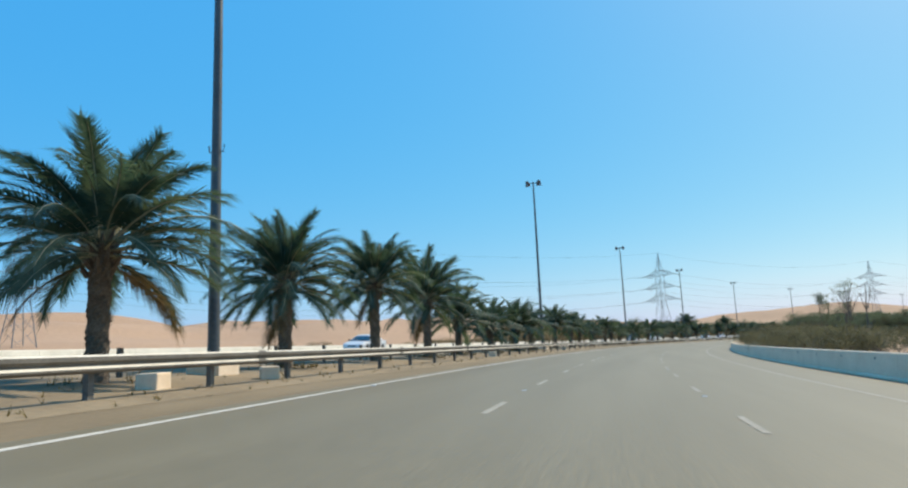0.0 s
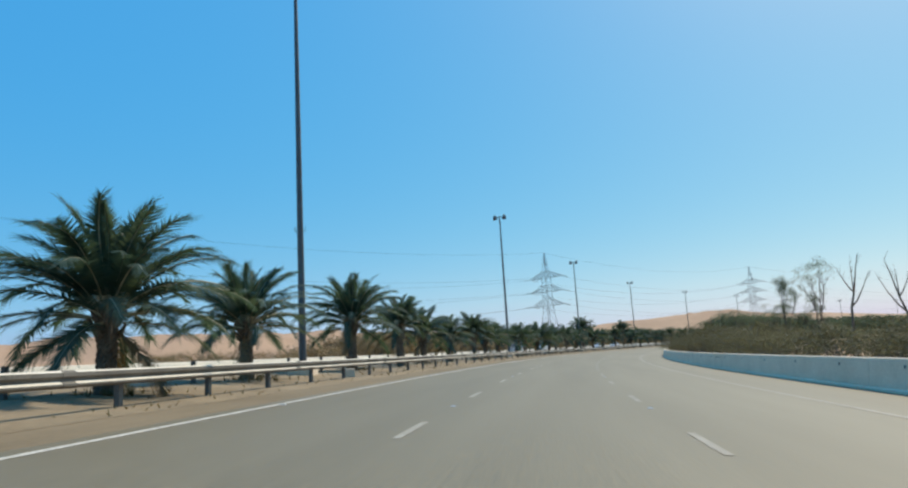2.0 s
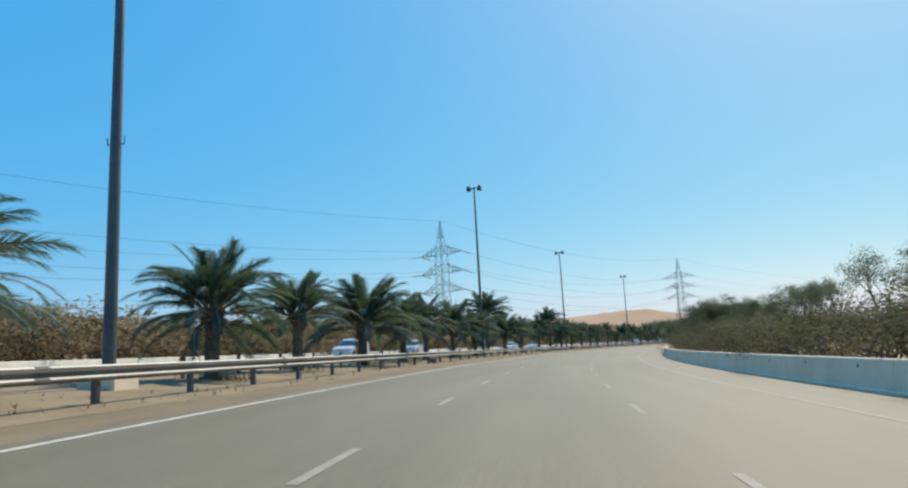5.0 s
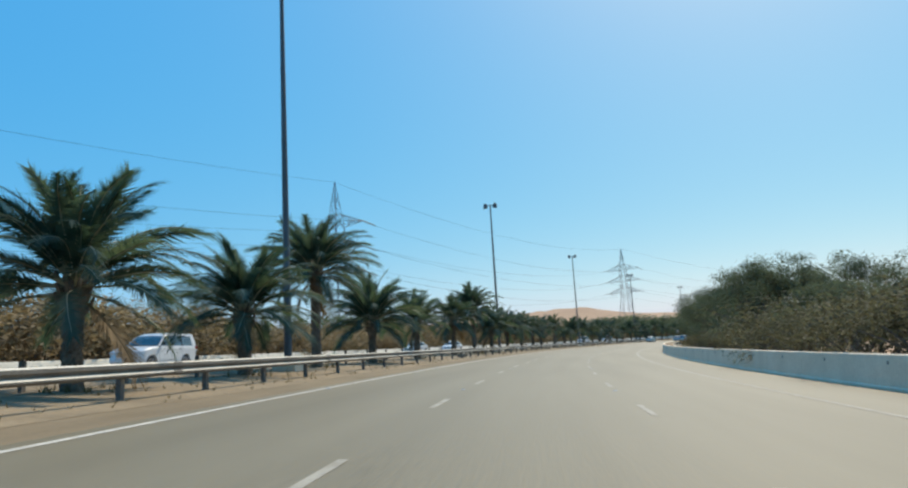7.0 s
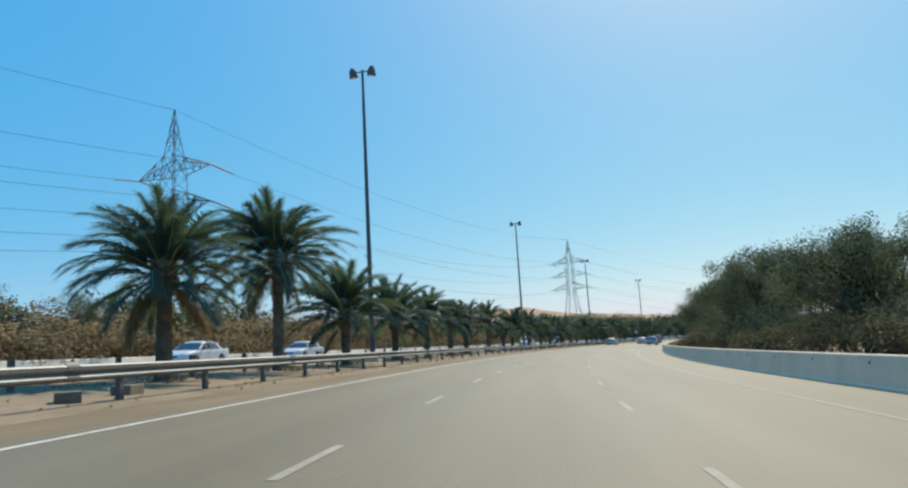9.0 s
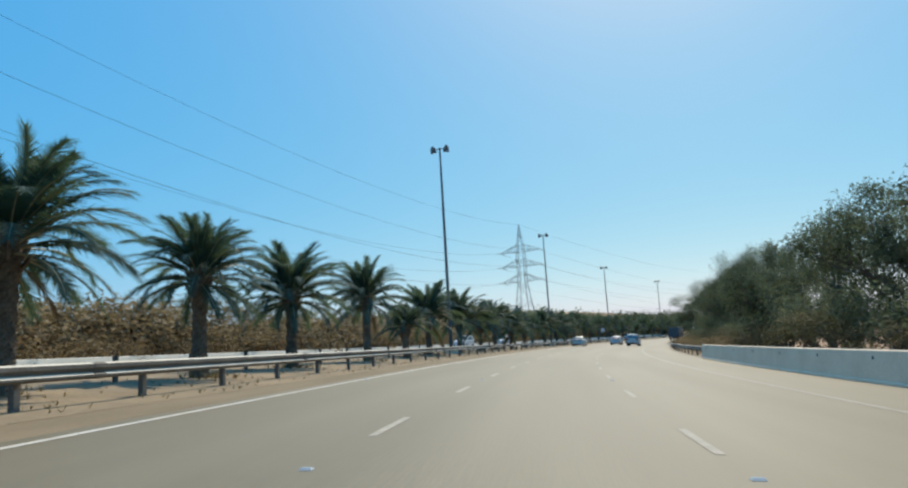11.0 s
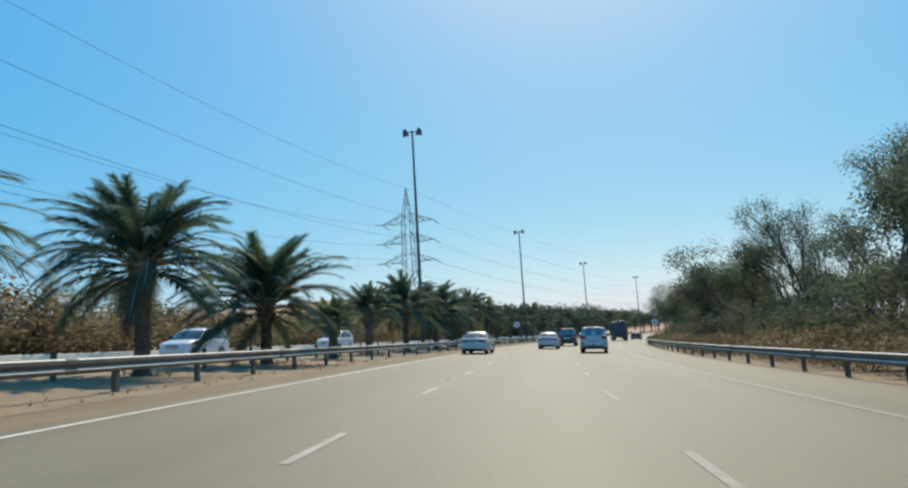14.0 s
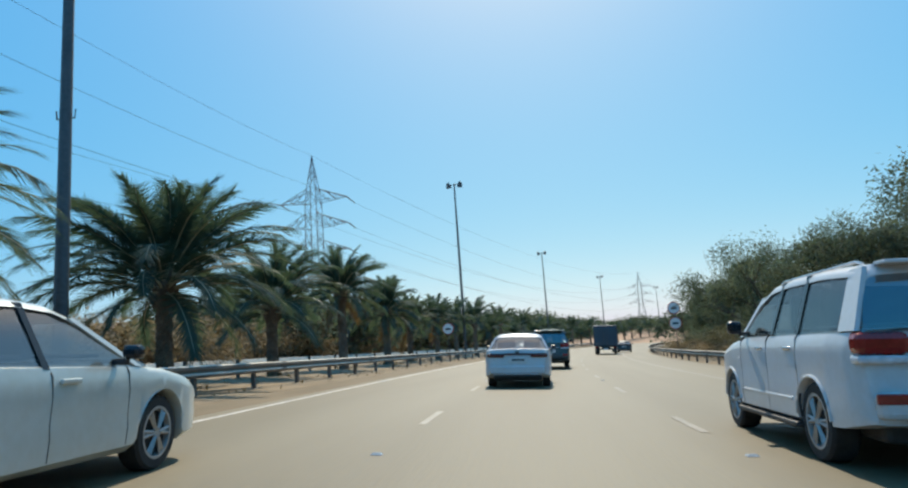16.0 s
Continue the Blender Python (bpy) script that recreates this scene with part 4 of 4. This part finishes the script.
def wheel_meshes(r, w):
    tyre = []
    for y, rr in ((-w / 2, r * 0.70), (-w / 2, r * 0.93), (-w * 0.38, r), (w * 0.38, r), (w / 2, r * 0.93), (w / 2, r * 0.70)):
        tyre.append([(y, rr * math.cos(2 * math.pi * k / 28), rr * math.sin(2 * math.pi * k / 28)) for k in range(28)])
    rim = [tube([(w * 0.20, 0, 0), (w * 0.26, 0, 0)], r * 0.69, 24)]
    bars = []
    for k in range(6):
        a = 2 * math.pi * k / 6
        for off in (-0.13, 0.13):
            p0, p1 = Vector((w * 0.47, math.cos(a) * r * 0.1, math.sin(a) * r * 0.1)), Vector((w * 0.42, math.cos(a + off) * r * 0.66, math.sin(a + off) * r * 0.66))
            bars.append(tube([p0, p1], [r * 0.055, r * 0.05], 4))
    bars.append(tube([(w * 0.40, 0, 0), (w * 0.50, 0, 0)], r * 0.16, 12))
    ring = loft([[(x, rr * math.cos(2 * math.pi * k / 24), rr * math.sin(2 * math.pi * k / 24)) for k in range(24)] for x, rr in ((w * 0.2, r * 0.60), (w * 0.50, r * 0.64), (w * 0.50, r * 0.71), (w * 0.2, r * 0.71))], False, True)
    return mesh_of("tyre", *loft(tyre, False, True), M_TYRE, smooth=True), mesh_of("rim", *joined(bars + [ring]), M_RIM, smooth=True), mesh_of("brake_disc", *joined(rim), M_BLACK)


def build_vehicle(name, label, category, paint_mat, spec, m, group=""):
    car = thing(name, label, category, group, m=m)
    top, half = profile(spec["top"]), profile(spec["half"])
    L0, L1 = spec["top"][0][0], spec["top"][-1][0]
    sill, R, Ra = spec["sill"], spec["wheel"], spec["arch"]
    axles = spec["axles"]
    low = profile(spec["low"])

    def bottom(y):
        z = low(y)
        for a in axles:
            if abs(y - a) < Ra:
                z = max(z, R + math.sqrt(Ra * Ra - (y - a) ** 2) - 0.02)
        return z

    ys = sorted(set([L0 + (L1 - L0) * i / 60 for i in range(61)] + [a + Ra * math.cos(math.pi * k / 16) * 0.9999 for a in axles for k in range(17)]))
    belt = spec["belt"]
    rings = []
    for y in ys:
        zb, zt, w = bottom(y), top(y), half(y)
        zt = max(zt, zb + 0.06)
        lift = lambda z, e, d: min(max(z, zb + e), max(zt - d, zb + e))
        rings.append(mirrored([(0, y, zb), (w * 0.90, y, zb), (w * 0.985, y, lift(sill + 0.05, 0.008, 0.30)), (w, y, lift(sill + 0.22, 0.014, 0.24)), (w * 0.99, y, lift(sill + 0.30, 0.02, 0.20)),
                               (w, y, lift(belt - 0.22, 0.026, 0.13)), (w * 0.985, y, lift(belt - 0.09, 0.032, 0.065)), (w * 0.955, y, max(zt - 0.028, zb + 0.04)), (w * 0.90, y, max(zt - 0.008, zb + 0.046)),
                               (w * 0.80, y, zt), (w * 0.45, y, zt + 0.012), (0, y, zt + 0.018)]))
    body = part("body", mesh_of("body", *loft(rings, True, True), paint_mat, smooth=True), car)
    part("underbody", box_mesh("underbody", half(0) * 1.45, (L1 - L0) * 0.9, 0.35, M_BLACK, (0, 0, sill + 0.12), 0.05), car)

    # cabin
    roof = profile(spec["roof"])
    g0, g1 = spec["roof"][0][0], spec["roof"][-1][0]
    H = max(z for _, z in spec["roof"])
    hb, hr = spec["cabin"]

    def cabin_w(y, z):
        base = min(half(y) * 0.955, hb)
        return base + (hr - hb) * (z - belt) / (H - belt)

    gy = sorted(set([g0 + (g1 - g0) * i / 40 for i in range(41)] + [p[0] for p in spec["roof"]]))

    def cabin_ring(y, grow=0.0, from_z=None):
        zt = roof(y) + grow
        z0 = belt - 0.03 if from_z is None else max(min(from_z, zt - 0.03), belt - 0.03)
        e = min(0.07, (zt - belt) * 0.5 + 0.01)
        return [(cabin_w(y, z0) + grow, y, z0), (cabin_w(y, (z0 + zt - e) / 2) + grow, y, (z0 + zt - e) / 2), (cabin_w(y, zt - e) + grow, y, zt - e),
                (cabin_w(y, zt) - e * 0.45 + grow, y, zt - e * 0.3), (cabin_w(y, zt) - e * 1.4, y, zt), (cabin_w(y, zt) * 0.5, y, zt + 0.02), (0, y, zt + 0.03)]

    whole = lambda h: h + [(-x, y, z) for x, y, z in reversed(h[:-1])]
    part("glazing", mesh_of("glazing", *loft([whole(cabin_ring(y)) for y in gy], True, False), M_GLASS, smooth=True), car, "dark tinted windows")
    # inside: a dark lower cabin and the seats' backs
    deck = box_mesh("cabin_lining", hb * 1.8, g1 - g0 - 0.75, 0.03, M_SEAT, (0, (g0 + g1) / 2 - 0.15, max(top(0), top(-1)) + 0.035), 0.01)
    part("cabin_lining", deck, car, "dark grey cabin lining")
    for y in spec["seats"]:
        for side in (-1, 1):
            seat = part("seat_back", box_mesh("seat_back", 0.48, 0.13, H - belt - 0.20, M_SEAT, (0, 0, 0), 0.045), car, m=pose(side * 0.38, y, (belt + H) / 2 - 0.06, 10))
            part("headrest", box_mesh("headrest", 0.26, 0.10, 0.16, M_SEAT, (0, 0, (H - belt) / 2 - 0.06), 0.035), seat)
    r0, r1 = spec["panel"]
    ry = [y for y in gy if r0 <= y <= r1]
    part("roof", mesh_of("roof", *loft([whole(cabin_ring(y, 0.012, roof(y) - spec["rail_depth"])) for y in ry], True, False), paint_mat, smooth=True), car)
    for side in (-1, 1):
        for yb, yt, wb, wt, mat in spec["pillars"]:
            quad = []
            for k in range(7):
                u = k / 6
                yy = yb + (yt - yb) * u
                zmax = roof(min(max(yt, g0 + 0.01), g1 - 0.01)) - 0.02
                z = belt - 0.02 + (zmax - belt + 0.02) * u
                ww = wb + (wt - wb) * u
                for dy in (-ww / 2, ww / 2):
                    quad.append((side * (cabin_w(yy, z) + 0.012), yy + dy, z))
                    quad.append((side * (cabin_w(yy, z) - 0.03), yy + dy, z))
            faces = []
            for k in range(6):
                o = 4 * k
                faces += [[o, o + 2, o + 6, o + 4], [o + 1, o + 5, o + 7, o + 3], [o, o + 4, o + 5, o + 1], [o + 2, o + 3, o + 7, o + 6]]
            part("pillar", mesh_of("pillar", quad, faces, paint_mat if mat else M_GLOSSBLACK), car)
        # mirror, handles, door seams, side moulding
        mx = half(spec["mirror"]) + 0.10
        mir = part("mirror", box_mesh("mirror", 0.17 if spec["tall"] else 0.16, 0.12, 0.17 if spec["tall"] else 0.12, M_GLOSSBLACK, (0, 0, 0), 0.04), car, "rounded black door mirror", pose(side * mx, spec["mirror"], belt + 0.10))
        part("mirror_arm", box_mesh("mirror_arm", 0.14, 0.05, 0.05, M_BLACK, (0, 0, 0), 0.012), mir, m=pose(-side * 0.11, 0, -0.08))
        for y in spec["handles"]:
            part("door_handle", box_mesh("door_handle", 0.035, 0.22, 0.04, M_CHROME if spec["chrome"] else paint_mat, (side * (half(y) * 0.992 + 0.012), y, belt - (0.17 if spec["tall"] else 0.11)), 0.012), car)
        for y in spec["seams"]:
            w = half(y)
            line = [(w * 0.985, sill + 0.06), (w, sill + 0.22), (w * 0.988, sill + 0.30), (w, belt - 0.22), (w * 0.985, belt - 0.07), (w * 0.95, belt - 0.015)]
            v = [(side * (x + e), y + d, z) for x, z in line for e in (-0.02, 0.0025) for d in (-0.004, 0.004)]
            q = [[4 * k + a, 4 * k + b, 4 * k + 4 + b, 4 * k + 4 + a] for k in range(len(line) - 1) for a, b in ((0, 1), (1, 3), (3, 2), (2, 0))]
            part("door_seam", mesh_of("door_seam", v, q, M_BLACK), car)
        if spec["tall"]:
            part("side_moulding", box_mesh("side_moulding", 0.02, spec["mould"][1] - spec["mould"][0], 0.035, paint_mat, (side * (half(0) + 0.004), sum(spec["mould"]) / 2, sill + 0.24), 0.008), car)
        if spec["tall"]:
            part("running_board", box_mesh("running_board", 0.16, axles[1] - axles[0] - 2 * Ra + 0.1, 0.06, M_BLACK, (side * (half(0) - 0.05), sum(axles) / 2, sill - 0.02), 0.02), car)
            part("roof_rail", mesh_of("roof_rail", *tube([(side * (hr - 0.04), r0 + 0.18, H - 0.03), (side * (hr - 0.04), r0 + 0.32, H + 0.004), (side * (hr - 0.04), r1 - 0.6, H - 0.002), (side * (hr - 0.04), r1 - 0.45, H - 0.03)], 0.015, 6), M_CHROME, smooth=True), car)
    if spec["tall"]:
        for a in axles:
            for side in (-1, 1):
                arc = [(side * (half(a + Ra * math.cos(w)) - 0.004), a + (Ra + 0.008) * math.cos(w), R + (Ra + 0.008) * math.sin(w)) for w in (math.pi * (0.03 + 0.94 * k / 14) for k in range(15))]
                part("wheel_arch", mesh_of("wheel_arch", *tube(arc, 0.017, 6), paint_mat, smooth=True), car)
    # wheels
    tyre, rim, disc = wheel_meshes(R, 0.25 if spec["tall"] else 0.21)
    for a in axles:
        for side in (-1, 1):
            x = side * (half(a) - 0.155)
            wm = pose(x, a, R) if side > 0 else pose(x, a, R, 0, 0, 180)
            wh = part("wheel", tyre, car, "black tyre on a silver alloy rim", wm)
            part("rim", rim, wh)
            part("brake_disc", disc, wh)
    # lamps, bumpers and plates
    for nm, mat, cx, cy, cz, sx, sy, sz in spec["fittings"]:
        sides = (1,) if cx == 0 else (-1, 1)
        for side in sides:
            part(nm, box_mesh(nm, sx, sy, sz, paint_mat if mat is None else mat, (side * cx, cy, cz), min(sx, sy, sz) * 0.3), car)
    py, pz = spec["plate"]
    plate = part("number_plate", box_mesh("number_plate", 0.50, 0.02, 0.13, M_PLATE, (0, py, pz), 0.005), car, "pale number plate with dark bars")
    part("plate_bar", mesh_of("plate_bar", *joined([box_data(0.05, 0.006, 0.06, (-0.12 + 0.07 * k, py - 0.012, pz)) for k in range(5)]), M_BLACK), plate)
    return car


SUV = dict(
    top=[(-2.46, 0.62), (-2.45, 1.0), (-2.41, 1.23), (-2.3, 1.27), (0.9, 1.26), (1.15, 1.235), (1.6, 1.18), (2.1, 1.09), (2.32, 0.98), (2.42, 0.82), (2.47, 0.6)],
    half=[(-2.46, 0.86), (-2.40, 0.915), (-2.2, 0.955), (-1.8, 0.975), (1.5, 0.975), (2.1, 0.935), (2.35, 0.84), (2.47, 0.70)],
    low=[(-2.46, 0.46), (-2.0, 0.38), (-0.9, 0.33), (1.0, 0.33), (2.1, 0.36), (2.47, 0.44)],
    sill=0.33, wheel=0.385, arch=0.435, axles=(-1.37, 1.60), belt=1.27, cabin=(0.925, 0.74),
    roof=[(-2.42, 1.26), (-2.37, 1.42), (-2.27, 1.74), (-2.18, 1.84), (-1.4, 1.885), (-0.4, 1.89), (0.15, 1.85), (0.45, 1.74), (0.85, 1.46), (1.15, 1.26)],
    panel=(-2.3, 0.48), rail_depth=0.10,
    pillars=[(-2.20, -2.12, 0.34, 0.26, True), (-1.02, -1.00, 0.10, 0.09, False), (-0.20, -0.24, 0.10, 0.09, False), (1.02, 0.42, 0.10, 0.12, True)],
    seats=(0.05, -0.85, -1.6), mirror=0.82, handles=(-0.80, 0.18), seams=(-1.02, -0.05, 1.02), mould=(-0.85, 0.95), chrome=True, tall=True,
    fittings=[("tail_light", M_RED, 0.75, -2.37, 1.14, 0.42, 0.22, 0.20), ("tail_light_lower", M_CLEAR, 0.76, -2.385, 1.005, 0.40, 0.19, 0.07), ("chrome_strip", M_CHROME, 0, -2.46, 1.02, 1.10, 0.03, 0.03),
              ("rear_bumper", None, 0, -2.47, 0.62, 1.72, 0.16, 0.22), ("bumper_trim", M_BLACK, 0, -2.52, 0.515, 1.3, 0.08, 0.05), ("rear_reflector", M_RED, 0.76, -2.54, 0.68, 0.24, 0.04, 0.09),
              ("tow_hook", M_BLACK, 0, -2.53, 0.60, 0.14, 0.07, 0.10), ("spoiler", None, 0, -2.30, 1.85, 1.30, 0.22, 0.035), ("rear_wiper", M_BLACK, 0, -2.425, 1.32, 0.5, 0.02, 0.02),
              ("plate_recess", M_CLEAR, 0, -2.462, 0.86, 0.62, 0.012, 0.16), ("exhaust", M_CHROME, 0.55, -2.42, 0.40, 0.07, 0.16, 0.07),
              ("headlight", M_CLEAR, 0.68, 2.31, 0.93, 0.34, 0.20, 0.15), ("grille", M_CHROME, 0, 2.44, 0.82, 0.80, 0.07, 0.26), ("front_bumper", None, 0, 2.42, 0.55, 1.56, 0.16, 0.22)],
    plate=(-2.475, 0.86))
SEDAN = dict(
    top=[(-2.42, 0.60), (-2.40, 0.86), (-2.34, 1.01), (-2.2, 1.03), (-1.6, 1.02), (1.0, 0.97), (1.5, 0.92), (1.9, 0.845), (2.15, 0.765), (2.30, 0.69), (2.39, 0.59), (2.43, 0.48)],
    half=[(-2.42, 0.70), (-2.37, 0.80), (-2.25, 0.86), (-2.0, 0.895), (-1.5, 0.915), (1.4, 0.915), (1.75, 0.905), (2.0, 0.88), (2.2, 0.815), (2.33, 0.70), (2.40, 0.56), (2.43, 0.40)],
    low=[(-2.42, 0.36), (-2.0, 0.25), (1.9, 0.22), (2.43, 0.28)],
    sill=0.24, wheel=0.335, arch=0.40, axles=(-1.38, 1.42), belt=0.97, cabin=(0.86, 0.62),
    roof=[(-1.68, 1.0), (-1.35, 1.21), (-1.0, 1.41), (-0.7, 1.445), (-0.2, 1.455), (0.15, 1.43), (0.45, 1.33), (0.8, 1.15), (1.15, 0.97)],
    panel=(-1.12, 0.42), rail_depth=0.055,
    pillars=[(-1.48, -1.02, 0.26, 0.20, True), (-0.12, -0.16, 0.07, 0.06, False), (1.02, 0.36, 0.09, 0.09, True)],
    seats=(0.0, -0.85), mirror=0.72, handles=(-0.85, 0.10), seams=(-0.08, 0.86), mould=(-0.9, 0.95), chrome=False, tall=False,
    fittings=[("tail_light", M_DARKRED, 0.58, -2.37, 0.86, 0.46, 0.12, 0.11), ("light_strip", M_DARKRED, 0, -2.405, 0.89, 0.72, 0.03, 0.05), ("rear_bumper", None, 0, -2.41, 0.48, 1.52, 0.12, 0.20),
              ("diffuser", M_BLACK, 0, -2.42, 0.315, 1.30, 0.10, 0.05), ("chrome_strip", M_CHROME, 0, -2.465, 0.365, 1.10, 0.03, 0.03), ("rear_reflector", M_RED, 0.66, -2.44, 0.48, 0.14, 0.02, 0.035),
              ("badge", M_GALV, 0, -2.41, 0.95, 0.10, 0.02, 0.05), ("roof_fin", M_BLACK, 0, -0.95, 1.43, 0.03, 0.14, 0.06),
              ("headlight", M_CLEAR, 0.57, 2.16, 0.70, 0.26, 0.22, 0.09), ("grille", M_BLACK, 0, 2.37, 0.56, 0.70, 0.06, 0.16), ("fog_lamp", M_CLEAR, 0.48, 2.34, 0.42, 0.14, 0.06, 0.06)],
    plate=(-2.43, 0.74))

build_vehicle("white_suv", "dusty white off-road estate with red tail lights on the road", "car", M_WHITE, SUV, road_pose(254.05, 5.14, 0.0, -1.5) @ Matrix.Diagonal((0.97, 0.92, 0.93, 1)))
build_vehicle("white_sedan", "white saloon car with smoked tail lights driving ahead", "car", M_WHITE, SEDAN, road_pose(266.8, 1.15, 0.0, 0))
build_vehicle("dark_suv", "dark teal off-road car ahead of the white saloon", "car", M_DARK, SUV, road_pose(281.7, 1.95, 0.0, 0))
build_vehicle("dark_sedan", "dark saloon car beside the lorry far ahead", "car", M_DARK, SEDAN, road_pose(338, 7.6, 0.0, 0))
build_vehicle("silver_sedan", "pale silver-green saloon car in the lane beside the median", "car", M_SILVER, SEDAN, road_pose(250.75, -2.72, 0.0, 0))
for s, spec, lat, kind in ((-49, SEDAN, -18.6, "white saloon car"), (76.7, SUV, -19.0, "white off-road estate"), (94.5, SUV, -18.8, "white off-road estate"), (142, SEDAN, -19.2, "white saloon car"),
                           (155.5, SEDAN, -18.8, "white saloon car"), (242.4, SUV, -18.8, "white off-road estate"), (265.3, SUV, -19.0, "white off-road estate")):
    build_vehicle("oncoming_car", kind + " on the opposite carriageway", "car", M_WHITE, spec, road_pose(s, lat, 0.0, 180), "oncoming cars")


def lorry(m):
    car = thing("lorry", "faded blue box lorry on the road ahead", "lorry", m=m)
    part("chassis", box_mesh("chassis", 0.9, 7.4, 0.25, M_BLACK, (0, 0, 0.75), 0.03), car)
    part("cargo_box", box_mesh("cargo_box", 2.45, 5.2, 2.25, M_TRUCKBLUE, (0, -1.1, 2.05), 0.04), car)
    for k in range(9):
        for side in (-1, 1):
            part("side_rib", box_mesh("side_rib", 0.04, 0.08, 2.1, M_TRUCKBLUE, (side * 1.235, -3.5 + 0.6 * k, 2.05), 0.01), car)
    for side in (-1, 1):
        part("rear_door", box_mesh("rear_door", 1.12, 0.05, 2.05, M_TRUCKBLUE, (side * 0.585, -3.715, 2.03), 0.015), car)
        part("door_rod", mesh_of("door_rod", *tube([(side * 0.2, -3.76, 1.0), (side * 0.2, -3.76, 3.05)], 0.02, 6), M_GALV), car)
        part("tail_light", box_mesh("tail_light", 0.28, 0.06, 0.12, M_RED, (side * 0.95, -3.72, 0.78), 0.02), car)
        part("mud_flap", box_mesh("mud_flap", 0.5, 0.02, 0.45, M_BLACK, (side * 0.9, -3.1, 0.45), 0.004), car)
    part("cab", box_mesh("cab", 2.3, 1.9, 2.0, M_TRUCKBLUE, (0, 2.7, 1.75), 0.18), car)
    part("windscreen", box_mesh("windscreen", 2.0, 0.05, 0.8, M_GLASS, (0, 3.64, 2.15), 0.01), car)
    part("rear_bumper", box_mesh("rear_bumper", 2.2, 0.10, 0.14, M_BLACK, (0, -3.7, 0.6), 0.02), car)
    part("number_plate", box_mesh("number_plate", 0.5, 0.02, 0.14, M_PLATE, (0, -3.765, 0.61), 0.004), car)
    tyre, rim, disc = wheel_meshes(0.48, 0.3)
    for y in (-2.4, 2.6):
        for side in (-1, 1):
            wh = part("wheel", tyre, car, m=pose(side * 1.02, y, 0.48, 0, 0, 0 if side > 0 else 180))
            part("rim", rim, wh)
            part("brake_disc", disc, wh)


lorry(road_pose(325.5, 5.7, 0.0, 0))


# ---- round road signs ----
M_SIGN = material("sign_white", (0.78, 0.76, 0.72), (0.88, 0.86, 0.82), 0.4, 3, 5, 0)
M_SIGNRED = material("sign_red", (0.40, 0.03, 0.03), (0.52, 0.05, 0.04), 0.4, 3, 5, 0)


def road_sign(s, lat, heights, r, label):
    sign = thing("road_sign", label, "road sign", "round road signs", m=road_pose(s, lat, 0, bank=False))
    part("pole", mesh_of("pole", *tube([(0, 0, -0.3), (0, 0, heights[0] + 0.4)], 0.04, 10), M_GALV, smooth=True), sign)
    for z in heights:
        disc = part("disc", mesh_of("disc", *tube([(0, -0.05, z), (0, -0.075, z)], r, 28), M_SIGNRED), sign, "round white disc with a red rim")
        part("face", mesh_of("face", *tube([(0, -0.074, z), (0, -0.082, z)], r * 0.88, 28), M_SIGN), disc)
        part("symbol_bar", box_mesh("symbol_bar", r * 0.9, 0.01, r * 0.3, M_BLACK, (0, -0.087, z - 0.02), 0.003), disc)
        part("clamp", box_mesh("clamp", 0.12, 0.05, 0.05, M_GALV, (0, -0.03, z), 0.01), disc)


road_sign(309.5, 12.1, (4.3, 2.95), 0.55, "two round white signs with red rims on one steel pole")
road_sign(302.5, -7.3, (2.65,), 0.5, "single round white sign with a red rim on a steel pole")
